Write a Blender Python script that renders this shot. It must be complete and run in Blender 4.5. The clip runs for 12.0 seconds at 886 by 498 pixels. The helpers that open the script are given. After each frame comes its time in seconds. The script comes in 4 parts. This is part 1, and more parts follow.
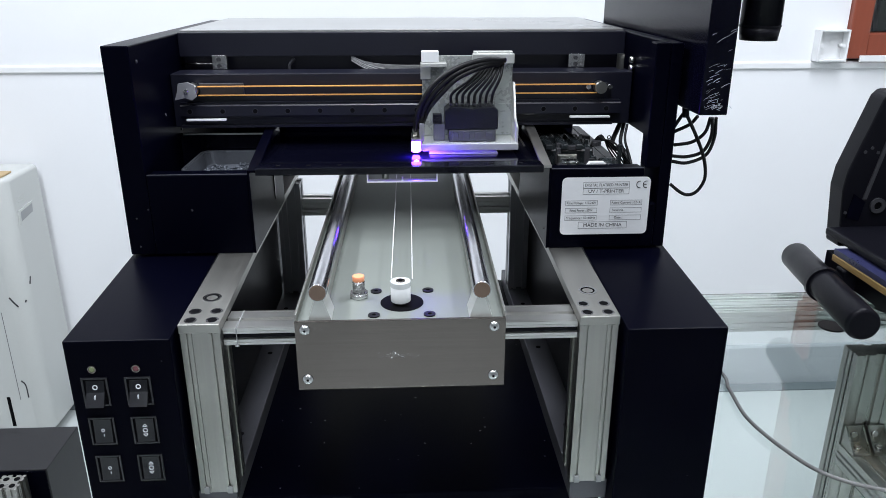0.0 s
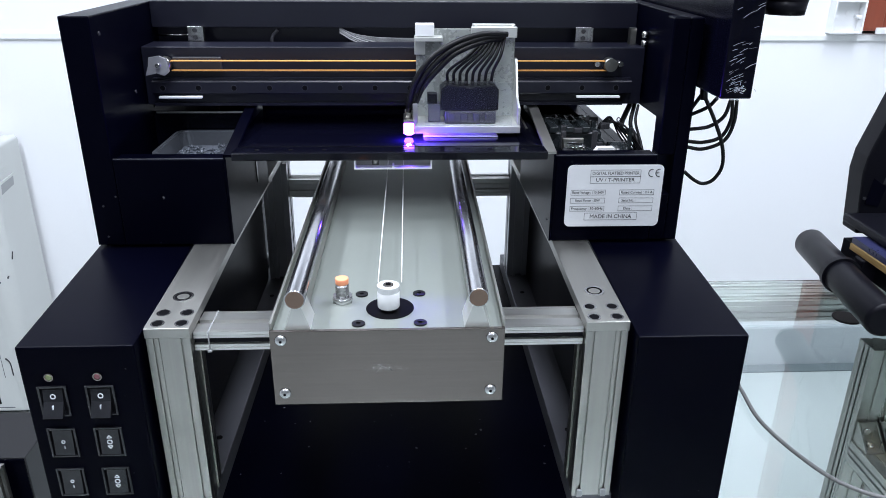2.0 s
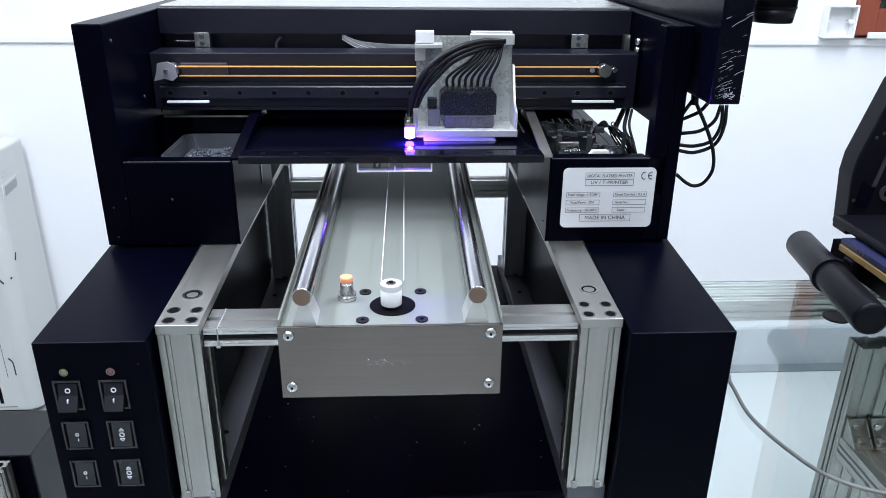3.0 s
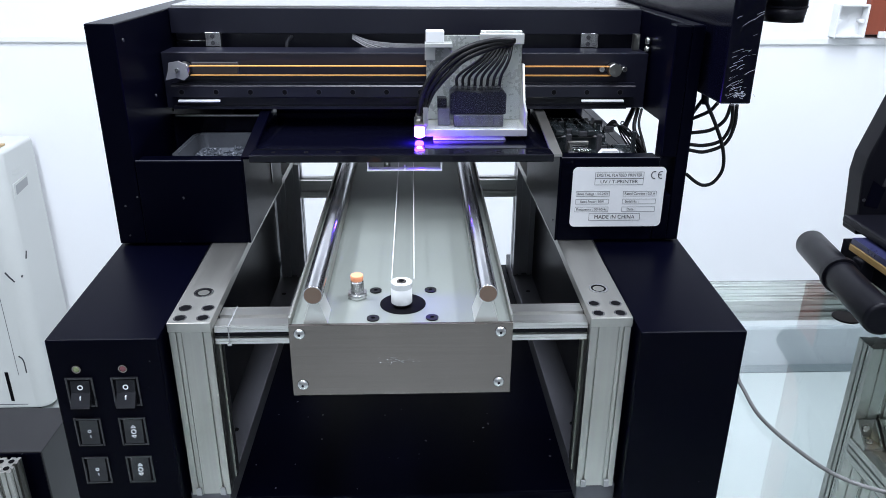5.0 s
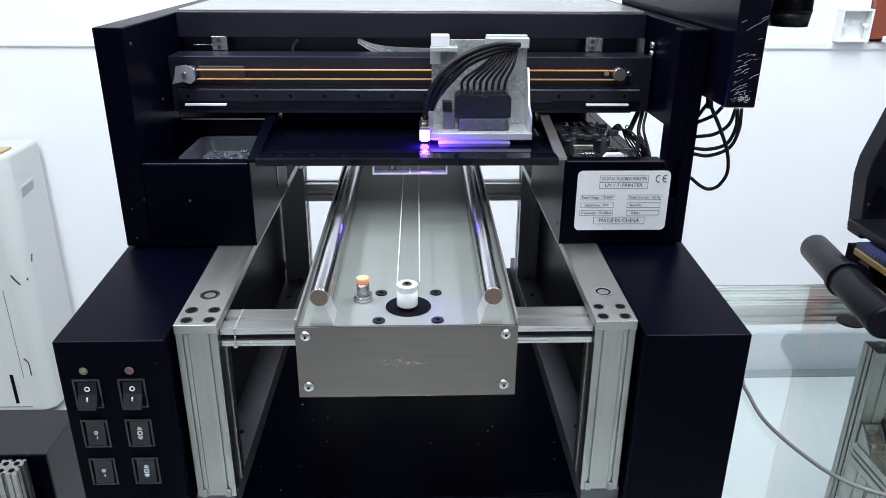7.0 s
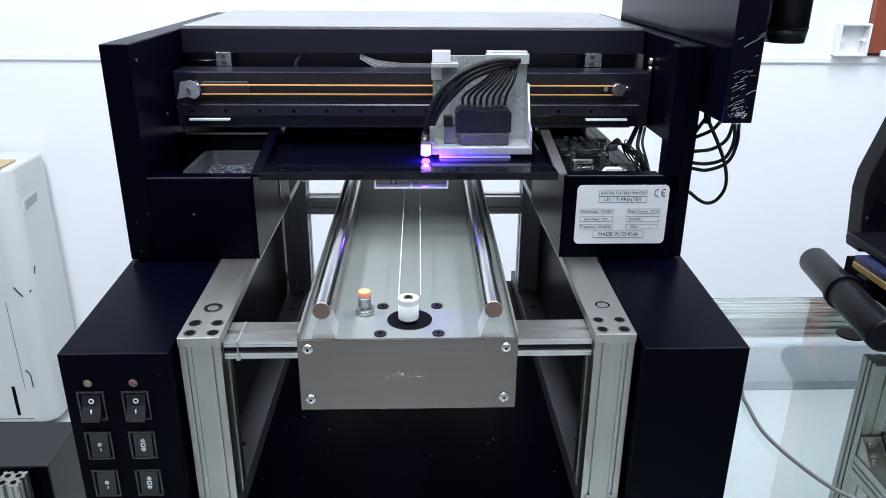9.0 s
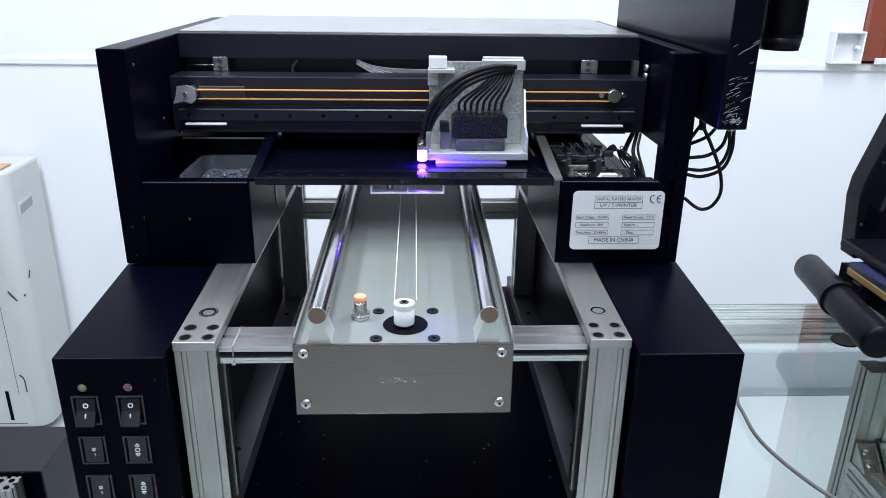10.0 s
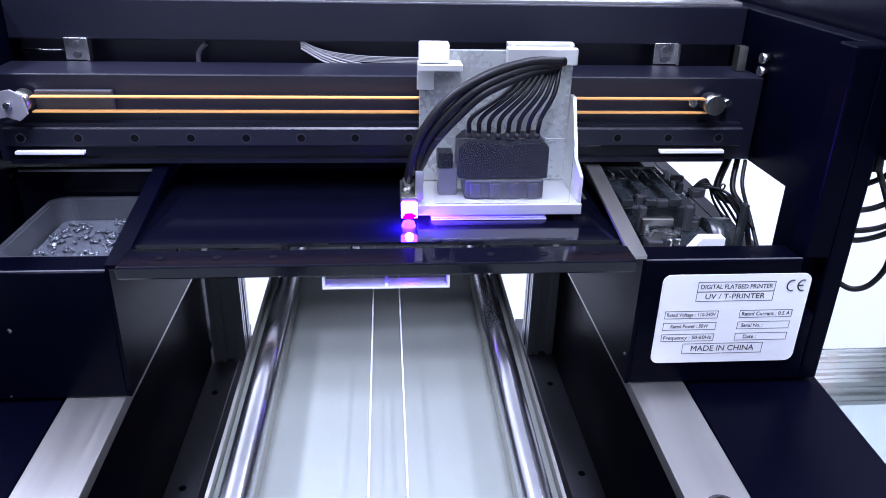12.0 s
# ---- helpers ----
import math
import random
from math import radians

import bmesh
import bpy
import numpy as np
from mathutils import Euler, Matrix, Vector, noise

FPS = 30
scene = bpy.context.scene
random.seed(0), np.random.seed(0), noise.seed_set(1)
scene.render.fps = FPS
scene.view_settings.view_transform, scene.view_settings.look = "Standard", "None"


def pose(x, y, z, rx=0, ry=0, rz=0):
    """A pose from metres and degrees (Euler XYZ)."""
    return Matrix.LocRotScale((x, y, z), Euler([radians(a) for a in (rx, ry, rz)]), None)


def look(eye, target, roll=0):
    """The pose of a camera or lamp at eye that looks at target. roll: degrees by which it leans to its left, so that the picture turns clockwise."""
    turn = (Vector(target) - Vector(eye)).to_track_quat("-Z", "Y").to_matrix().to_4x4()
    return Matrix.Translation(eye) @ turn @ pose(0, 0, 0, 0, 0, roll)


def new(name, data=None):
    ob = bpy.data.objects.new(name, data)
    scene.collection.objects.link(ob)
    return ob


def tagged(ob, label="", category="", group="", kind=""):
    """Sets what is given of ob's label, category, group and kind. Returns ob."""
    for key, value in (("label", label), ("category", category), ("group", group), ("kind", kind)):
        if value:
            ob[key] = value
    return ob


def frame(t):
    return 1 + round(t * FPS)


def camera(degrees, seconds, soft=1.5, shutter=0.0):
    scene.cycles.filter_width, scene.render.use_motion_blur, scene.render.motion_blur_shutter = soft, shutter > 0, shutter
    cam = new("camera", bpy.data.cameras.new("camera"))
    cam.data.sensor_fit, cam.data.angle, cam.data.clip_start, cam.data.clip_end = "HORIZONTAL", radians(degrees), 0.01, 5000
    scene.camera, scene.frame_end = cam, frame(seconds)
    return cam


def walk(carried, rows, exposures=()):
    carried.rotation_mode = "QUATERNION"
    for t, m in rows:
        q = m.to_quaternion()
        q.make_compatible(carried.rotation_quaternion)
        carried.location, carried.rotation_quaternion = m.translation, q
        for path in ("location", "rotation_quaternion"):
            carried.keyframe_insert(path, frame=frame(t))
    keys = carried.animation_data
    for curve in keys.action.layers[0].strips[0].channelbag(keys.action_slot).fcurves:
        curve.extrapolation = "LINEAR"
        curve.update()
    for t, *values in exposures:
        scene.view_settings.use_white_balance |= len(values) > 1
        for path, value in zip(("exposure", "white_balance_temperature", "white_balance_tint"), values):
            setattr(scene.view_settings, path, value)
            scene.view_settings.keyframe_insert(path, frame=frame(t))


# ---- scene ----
cam = camera(61.6, 12.0, soft=0.9)
PATH = [
    (0, (0.009, -0.008, 1.363), (0.099, 1.866, 0.671), -0.0),
    (0.5, (0.011, 0.019, 1.359), (0.097, 1.89, 0.658), 0.3),
    (1, (0.015, 0.038, 1.359), (0.102, 1.902, 0.638), 0.5),
    (1.5, (0.017, 0.055, 1.364), (0.101, 1.907, 0.615), 0.3),
    (2, (0.017, 0.069, 1.364), (0.111, 1.911, 0.592), 0.5),
    (2.5, (0.015, 0.055, 1.373), (0.121, 1.901, 0.61), 0.9),
    (3, (0.013, 0.043, 1.373), (0.114, 1.887, 0.605), 0.6),
    (5, (0.01, 0.041, 1.373), (0.092, 1.885, 0.604), 0.5),
    (5.5, (0.011, 0.04, 1.372), (0.09, 1.884, 0.603), 0.7),
    (6, (0.009, 0.038, 1.373), (0.085, 1.884, 0.607), 0.6),
    (6.5, (0.009, 0.038, 1.373), (0.082, 1.885, 0.61), 0.4),
    (7, (0.008, 0.038, 1.373), (0.081, 1.887, 0.614), 0.5),
    (9, (0.008, 0.031, 1.378), (0.078, 1.892, 0.648), 0.5),
    (9.5, (0.009, 0.025, 1.379), (0.078, 1.886, 0.651), 0.3),
    (10, (0.008, 0.03, 1.378), (0.089, 1.896, 0.662), 0.8),
    (10.5, (0.012, 0.093, 1.369), (0.106, 1.948, 0.627), 1.2),
    (11, (-0.004, 0.213, 1.374), (0.113, 2.046, 0.583), 1.3),
    (11.5, (-0.016, 0.303, 1.374), (0.138, 2.12, 0.553), 0.5),
    (12, (0.001, 0.409, 1.365), (0.158, 2.216, 0.521), 1.4),
]
walk(cam, [(t, look(eye, target, roll)) for t, eye, target, roll in PATH],
     [(0, 0.0, 6250, 12), (2, 0.22, 6000, 13), (5, 0.27, 6000, 13), (7, 0.22, 6150, 12), (9, 0.17, 6000, 13), (10.5, 0.1, 5950, 14), (11, 0.3, 5800, 18), (11.5, 0.58, 5500, 24), (12, 0.75, 5450, 29)])

# ---- light ----
world = bpy.data.worlds.new("room_light")
scene.world = world
world.use_nodes = True
wn = world.node_tree
sky = wn.nodes.new("ShaderNodeTexSky")
sky.sky_type, sky.sun_disc, sky.sun_elevation, sky.sun_rotation = "NISHITA", False, radians(40), radians(200)
wn.links.new(sky.outputs[0], wn.nodes["Background"].inputs[0])
wn.nodes["Background"].inputs[1].default_value = 0.1


def ceiling_lamp(x, y, z, sx, sy, watts, colour):
    d = bpy.data.lights.new("ceiling_lamp", "AREA")
    d.shape, d.size, d.size_y, d.energy, d.color = "RECTANGLE", sx, sy, watts, colour
    ob = new("unseen_ceiling_lamp", d)
    ob.location = (x, y, z)
    return ob


COOL = (0.93, 0.96, 1.0)
ceiling_lamp(-1.1, 1.05, 2.90, 0.25, 1.2, 44, COOL)
ceiling_lamp(1.1, 1.05, 2.90, 0.25, 1.2, 44, COOL)
# Unseen front lamps, added to fill the gantry interior and soften bed shadows.
ceiling_lamp(0.0, 0.15, 2.90, 0.25, 1.2, 36, COOL)
ceiling_lamp(-1.1, -1.60, 2.90, 0.25, 1.2, 20, COOL)
ceiling_lamp(1.1, -1.60, 2.90, 0.25, 1.2, 20, COOL)

# ---- materials ----


def material(name, colour, rough=0.5, metal=0.0, vary=0.12, scale=6.0, grain=300.0, bump=0.03, stretch=(1, 1, 1), flecks=0.0, fleck_colour=(0.5, 0.5, 0.52), spec=0.5, rough_vary=0.12, streaks=False):
    m = bpy.data.materials.new(name)
    m.use_nodes = True
    n, l = m.node_tree.nodes, m.node_tree.links
    b = n["Principled BSDF"]
    b.inputs["Metallic"].default_value = metal
    b.inputs["Specular IOR Level"].default_value = spec
    co = n.new("ShaderNodeTexCoord")
    mp = n.new("ShaderNodeMapping")
    mp.inputs["Scale"].default_value = stretch
    l.new(co.outputs["Object"], mp.inputs["Vector"])
    big = n.new("ShaderNodeTexNoise")
    big.inputs["Scale"].default_value, big.inputs["Detail"].default_value = scale, 5
    l.new(mp.outputs["Vector"] if streaks else co.outputs["Object"], big.inputs["Vector"])
    fine = n.new("ShaderNodeTexNoise")
    fine.inputs["Scale"].default_value, fine.inputs["Detail"].default_value = grain, 3
    l.new(mp.outputs["Vector"], fine.inputs["Vector"])
    mix = n.new("ShaderNodeMix")
    mix.data_type = "RGBA"
    mix.inputs["A"].default_value = (*[c * (1 - vary) for c in colour], 1)
    mix.inputs["B"].default_value = (*[min(1, c * (1 + vary)) for c in colour], 1)
    add = n.new("ShaderNodeMath")
    add.operation = "MULTIPLY_ADD"
    l.new(fine.outputs["Fac"], add.inputs[0])
    add.inputs[1].default_value = 0.35
    half = n.new("ShaderNodeMath")
    half.operation = "MULTIPLY"
    half.inputs[1].default_value = 0.65
    l.new(big.outputs["Fac"], half.inputs[0])
    l.new(half.outputs[0], add.inputs[2])
    l.new(add.outputs[0], mix.inputs["Factor"])
    out = mix.outputs["Result"]
    if flecks:
        fl = n.new("ShaderNodeTexNoise")
        fl.inputs["Scale"].default_value, fl.inputs["Detail"].default_value = 95, 2
        l.new(co.outputs["Object"], fl.inputs["Vector"])
        ramp = n.new("ShaderNodeValToRGB")
        ramp.color_ramp.elements[0].position, ramp.color_ramp.elements[1].position = 0.79 - flecks, 0.83 - flecks
        l.new(fl.outputs["Fac"], ramp.inputs[0])
        over = n.new("ShaderNodeMix")
        over.data_type = "RGBA"
        over.inputs["B"].default_value = (*fleck_colour, 1)
        l.new(ramp.outputs[0], over.inputs["Factor"])
        l.new(out, over.inputs["A"])
        out = over.outputs["Result"]
    l.new(out, b.inputs["Base Color"])
    rr = n.new("ShaderNodeMapRange")
    rr.inputs["To Min"].default_value, rr.inputs["To Max"].default_value = max(0.02, rough - rough_vary), min(1, rough + rough_vary)
    l.new(add.outputs[0], rr.inputs["Value"])
    l.new(rr.outputs[0], b.inputs["Roughness"])
    if bump:
        bp = n.new("ShaderNodeBump")
        bp.inputs["Strength"].default_value, bp.inputs["Distance"].default_value = bump, 0.001
        l.new(fine.outputs["Fac"], bp.inputs["Height"])
        l.new(bp.outputs[0], b.inputs["Normal"])
    return m


def glass(name, tint, rough=0.0, ior=1.45):
    m = bpy.data.materials.new(name)
    m.use_nodes = True
    b = m.node_tree.nodes["Principled BSDF"]
    b.inputs["Base Color"].default_value = (*tint, 1)
    b.inputs["Roughness"].default_value = rough
    b.inputs["IOR"].default_value = ior
    b.inputs["Transmission Weight"].default_value = 1.0
    return m


def glow(name, colour, strength):
    m = bpy.data.materials.new(name)
    m.use_nodes = True
    b = m.node_tree.nodes["Principled BSDF"]
    b.inputs["Base Color"].default_value = (*colour, 1)
    b.inputs["Emission Color"].default_value = (*colour, 1)
    b.inputs["Emission Strength"].default_value = strength
    return m


# Blue in BLACK and RAILBLACK paints in the UV lamp's violet spill.
BLACK = material("black_powder_coat_uv_tinted", (0.0006, 0.0007, 0.0034), 0.32, 0, 0.3, 5, 900, 0.05, flecks=0.03, fleck_colour=(0.10, 0.10, 0.11), spec=0.032)
BLACK_GLOSS = material("black_satin_paint", (0.0016, 0.0017, 0.0052), 0.20, 0, 0.3, 7, 600, 0.03, spec=0.12)
PLATFORM = material("black_polished_platform", (0.0016, 0.0017, 0.0050), 0.10, 0, 0.3, 7, 600, 0.01, spec=0.38, rough_vary=0.03)
RAILBLACK = material("black_anodised_uv_tinted", (0.0055, 0.0058, 0.0130), 0.34, 0.0, 0.3, 8, 500, 0.04, (0.05, 1, 1))
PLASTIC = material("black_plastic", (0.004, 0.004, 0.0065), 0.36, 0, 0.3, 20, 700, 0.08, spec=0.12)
SWITCHM = material("grey_black_switch_plastic", (0.009, 0.0093, 0.012), 0.22, 0, 0.2, 60, 900, 0.01)
STATION = material("worn_black_plastic", (0.017, 0.021, 0.023), 0.26, 0, 0.8, 40, 300, 0.10)
# Charcoal base colour includes the sheen on the low printer's top and side.
LOWTOP = material("black_paint_sheen_lightened", (0.012, 0.012, 0.014), 0.40, 0, 0.2, 6, 500, 0.04, spec=0.3)
RUBBER = material("black_rubber", (0.005, 0.005, 0.006), 0.40, 0, 0.2, 20, 400, 0.05, spec=0.25)
BARGREY = material("grey_painted_steel_bar", (0.080, 0.081, 0.092), 0.42, 0.2, 0.25, 9, 500, 0.05, flecks=0.008)
LIDM = material("satin_grey_lid_steel", (0.36, 0.36, 0.35), 0.30, 0.7, 0.08, 6, 300, 0.03, (0.05, 1, 1))
DARKGREY = material("dark_grey_coated_steel", (0.045, 0.045, 0.050), 0.45, 0.3, 0.25, 9, 500, 0.05, flecks=0.01)
ALU = material("anodised_aluminium", (0.35, 0.345, 0.322), 0.30, 1.0, 0.26, 70, 260, 0.05, (1, 1, 0.02), streaks=True)
DARKALU = material("dull_aluminium", (0.42, 0.42, 0.44), 0.32, 0.6, 0.12, 14, 260, 0.06, (1, 1, 0.04))
ALU_FLAT = material("milled_aluminium_strip", (0.42, 0.415, 0.388), 0.42, 1.0, 0.16, 60, 320, 0.05, (1, 0.03, 1), streaks=True)
ALU_X = material("aluminium_cross_bar", (0.62, 0.62, 0.60), 0.36, 1.0, 0.16, 60, 260, 0.05, (0.03, 1, 1), streaks=True)
BED = material("pale_grey_aluminium_bed", (0.258, 0.280, 0.255), 0.50, 0.55, 0.09, 5, 500, 0.03, (1, 0.3, 1), rough_vary=0.06)
# Wide tone variation stands in for soft reflections across the front plate.
STEEL = material("brushed_steel_plate", (0.205, 0.184, 0.168), 0.24, 1.0, 0.34, 9, 700, 0.010, (0.015, 1, 1), rough_vary=0.04)
CHROME = material("polished_steel_rod", (0.52, 0.52, 0.54), 0.22, 1.0, 0.08, 20, 300, 0.01, rough_vary=0.05)
COPPERY = material("sawn_rod_end", (0.20, 0.14, 0.105), 0.45, 0.6, 0.15, 90, 900, 0.1)
SADDLE = material("bright_cast_saddle", (0.62, 0.63, 0.60), 0.38, 0.6, 0.05, 40, 300, 0.03)
SCREW = material("bright_screw_steel", (0.55, 0.55, 0.55), 0.24, 1.0, 0.1, 60, 300, 0.02)
# Near black: paints the shade inside holes onto flat discs and patches.
DARKHOLE = material("painted_hole_shade", (0.003, 0.003, 0.004), 0.7, 0, 0.2, 50, 300, 0.0, spec=0.05)
WHITEPL = material("white_plastic", (0.78, 0.79, 0.79), 0.35, 0, 0.05, 15, 300, 0.02)
RIBBON = material("pale_flat_cable", (0.42, 0.42, 0.43), 0.45, 0, 0.06, 30, 300, 0.02)
TIE = material("pale_nylon", (0.28, 0.29, 0.29), 0.4, 0, 0.08, 40, 300, 0.02)
COLLAR = material("pale_translucent_nylon", (0.60, 0.62, 0.62), 0.12, 0, 0.06, 40, 300, 0.01)
SCRATCH = material("bare_scratched_metal", (0.42, 0.43, 0.46), 0.4, 0.3, 0.4, 90, 400, 0.05)
CLEAR = glass("clear_acrylic", (0.93, 0.95, 0.96), 0.06, 1.3)
HAZE = material("milky_acrylic_sheet", (0.34, 0.36, 0.34), 0.28, 0.3, 0.30, 30, 200, 0.03)
ORANGE = material("orange_sensor_cap", (0.88, 0.34, 0.17), 0.45, 0, 0.08, 60, 300, 0.02)
BELT = material("amber_belt", (0.62, 0.30, 0.08), 0.4, 0, 0.15, 40, 200, 0.05)
CORD = material("pale_steel_cord", (0.60, 0.61, 0.60), 0.4, 0.2, 0.06, 60, 400, 0.02)
LABELW = material("pale_grey_label_foil", (0.72, 0.73, 0.74), 0.4, 0.1, 0.04, 20, 300, 0.01)
INK = material("black_print", (0.02, 0.02, 0.022), 0.5, 0, 0.2, 50, 300, 0.0)
MARK = material("pale_switch_print", (0.85, 0.86, 0.88), 0.5, 0, 0.1, 90, 300, 0.0)
WALLM = material("white_wall_paint", (0.80, 0.81, 0.82), 0.55, 0, 0.03, 1.5, 160, 0.08)
FLOORM = material("pale_polished_tile", (0.50, 0.535, 0.525), 0.16, 0, 0.06, 2.2, 40, 0.01)
SKIRT = material("grey_skirting_tile", (0.44, 0.47, 0.49), 0.25, 0, 0.06, 6, 60, 0.01)
DARKLINE = material("dark_skirting_joint", (0.16, 0.19, 0.20), 0.4, 0, 0.1, 6, 60, 0.02)
WOOD = material("red_brown_varnished_wood", (0.23, 0.055, 0.028), 0.35, 0, 0.35, 6, 70, 0.08, (1, 1, 0.06))
CABINET = material("white_enamelled_sheet", (0.52, 0.535, 0.515), 0.35, 0, 0.05, 3, 200, 0.02)
CARD = material("brown_cardboard", (0.45, 0.33, 0.18), 0.8, 0, 0.15, 14, 200, 0.08)
PAPER = material("white_card", (0.80, 0.80, 0.79), 0.6, 0, 0.04, 20, 300, 0.02)
GOLD = material("brass_strip", (0.42, 0.27, 0.10), 0.4, 0.4, 0.15, 20, 200, 0.04)
BLUEFILM = material("blue_film", (0.020, 0.022, 0.065), 0.3, 0, 0.2, 20, 200, 0.02)
CABLE = material("grey_cable_sheath", (0.11, 0.11, 0.108), 0.5, 0, 0.1, 30, 300, 0.04)
TRAYM = material("stained_steel_tray", (0.15, 0.16, 0.18), 0.35, 0.8, 0.35, 40, 260, 0.10)
SHREDS = material("dark_ink_residue", (0.10, 0.11, 0.13), 0.3, 0.3, 0.5, 120, 500, 0.2)
TABLEGLASS = glass("green_tinted_plate_glass", (0.90, 0.97, 0.95), 0.0, 1.45)
PANE = glass("window_pane", (0.85, 0.90, 0.90), 0.0, 1.45)
DARKBACK = material("dark_garden_backdrop", (0.05, 0.06, 0.05), 0.9, 0, 0.6, 8, 60, 0.0)
UV = glow("uv_lamp_lit", (0.24, 0.06, 1.0), 30)
LED_RED = material("dull_red_indicator_lens", (0.16, 0.05, 0.06), 0.2, 0, 0.1, 60, 300, 0.0)
LED_GREEN = glow("green_indicator_lit", (0.16, 0.19, 0.09), 0.06)

# ---- mesh helpers ----


def box(bm, x0, x1, y0, y1, z0, z1, bevel=0.0, seg=2):
    tmp = bmesh.new()
    bmesh.ops.create_cube(tmp, size=1)
    bmesh.ops.transform(tmp, matrix=Matrix.Translation(((x0 + x1) / 2, (y0 + y1) / 2, (z0 + z1) / 2)) @ Matrix.Diagonal((abs(x1 - x0), abs(y1 - y0), abs(z1 - z0), 1)), verts=tmp.verts)
    if bevel:
        bmesh.ops.bevel(tmp, geom=list(tmp.edges), offset=bevel, segments=seg, affect="EDGES", profile=0.5)
    join(bm, tmp)
    return bm


def join(bm, tmp):
    me = bpy.data.meshes.new("join")
    tmp.to_mesh(me)
    tmp.free()
    bm.from_mesh(me)
    bpy.data.meshes.remove(me)


def cyl(bm, p0, p1, r, seg=24, r2=None, bevel=0.0):
    p0, p1 = Vector(p0), Vector(p1)
    tmp = bmesh.new()
    bmesh.ops.create_cone(tmp, cap_ends=True, segments=seg, radius1=r, radius2=r if r2 is None else r2, depth=(p1 - p0).length)
    if bevel:
        bmesh.ops.bevel(tmp, geom=[e for e in tmp.edges if len(e.link_faces) == 2 and max(len(f.verts) for f in e.link_faces) > 4], offset=bevel, segments=2, affect="EDGES", profile=0.5)
    bmesh.ops.transform(tmp, matrix=Matrix.Translation((p0 + p1) / 2) @ (p1 - p0).to_track_quat("Z", "Y").to_matrix().to_4x4(), verts=tmp.verts)
    for f in tmp.faces:
        f.smooth = len(f.verts) == 4
    join(bm, tmp)
    return bm


def ring(bm, centre, axis, r_in, r_out, h, seg=24):
    """A flat washer or collar from centre along axis."""
    tmp = bmesh.new()
    q = Vector(axis).normalized().to_track_quat("Z", "Y").to_matrix()
    rows = []
    for i in range(seg):
        a = 2 * math.pi * i / seg
        d = Vector((math.cos(a), math.sin(a), 0))
        rows.append([tmp.verts.new(Vector(centre) + q @ (d * r + Vector((0, 0, z)))) for r, z in ((r_in, 0), (r_out, 0), (r_out, h), (r_in, h))])
    for i in range(seg):
        a, b = rows[i], rows[(i + 1) % seg]
        for k in range(4):
            tmp.faces.new((a[k], b[k], b[(k + 1) % 4], a[(k + 1) % 4]))
    bmesh.ops.recalc_face_normals(tmp, faces=tmp.faces)
    join(bm, tmp)
    return bm


def prism(bm, outline, axis, a, b):
    """A 2D outline pushed along axis from a to b. For x: (y, z); for y: (x, z); for z: (x, y)."""
    tmp = bmesh.new()
    spot = {"x": lambda p, v: (v, p[0], p[1]), "y": lambda p, v: (p[0], v, p[1]), "z": lambda p, v: (p[0], p[1], v)}[axis]
    lo = [tmp.verts.new(spot(p, a)) for p in outline]
    hi = [tmp.verts.new(spot(p, b)) for p in outline]
    n = len(outline)
    for i in range(n):
        tmp.faces.new((lo[i], lo[(i + 1) % n], hi[(i + 1) % n], hi[i]))
    tmp.faces.new(lo)
    tmp.faces.new(hi)
    bmesh.ops.recalc_face_normals(tmp, faces=tmp.faces)
    join(bm, tmp)
    return bm


def sweep(bm, points, r, seg=8, steps=8):
    """A round cable through points, smoothed."""
    pts = [Vector(p) for p in points]
    if len(pts) > 2:
        full = [pts[0] * 2 - pts[1]] + pts + [pts[-1] * 2 - pts[-2]]
        fine = []
        for i in range(1, len(full) - 2):
            a, b, c, d = full[i - 1:i + 3]
            for k in range(steps):
                t = k / steps
                fine.append(0.5 * (2 * b + (c - a) * t + (2 * a - 5 * b + 4 * c - d) * t * t + (3 * b - a - 3 * c + d) * t ** 3))
        pts = fine + [pts[-1]]
    tmp = bmesh.new()
    rows = []
    side = None
    for i, p in enumerate(pts):
        way = (pts[min(i + 1, len(pts) - 1)] - pts[max(i - 1, 0)]).normalized()
        if side is None:
            side = way.orthogonal().normalized()
        side = (side - way * side.dot(way)).normalized()
        up = way.cross(side)
        rows.append([tmp.verts.new(p + r * (side * math.cos(2 * math.pi * k / seg) + up * math.sin(2 * math.pi * k / seg))) for k in range(seg)])
    for a, b in zip(rows, rows[1:]):
        for k in range(seg):
            tmp.faces.new((a[k], a[(k + 1) % seg], b[(k + 1) % seg], b[k])).smooth = True
    tmp.faces.new(rows[0]), tmp.faces.new(rows[-1])
    bmesh.ops.recalc_face_normals(tmp, faces=tmp.faces)
    join(bm, tmp)
    return bm


def thing(name, at, label, category, group="", kind=""):
    ob = new(name)
    ob.location = at
    ob.empty_display_size = 0.05
    return tagged(ob, label, category, group, kind)


def root(ob):
    while ob.parent:
        ob = ob.parent
    return ob


def part(name, bm, mat, parent=None, label=""):
    """One mesh under a thing or a part; bm is in the room's metres."""
    me = bpy.data.meshes.new(name)
    if parent:
        bmesh.ops.translate(bm, verts=bm.verts, vec=-root(parent).location)
    bm.to_mesh(me)
    bm.free()
    for m in (mat if isinstance(mat, (list, tuple)) else [mat]):
        me.materials.append(m)
    ob = new(name, me)
    ob.parent = parent
    if label:
        ob["label"] = label
    return ob


def structure(name, bm, mat, label, category):
    return tagged(part(name, bm, mat), label, category, kind="structure")


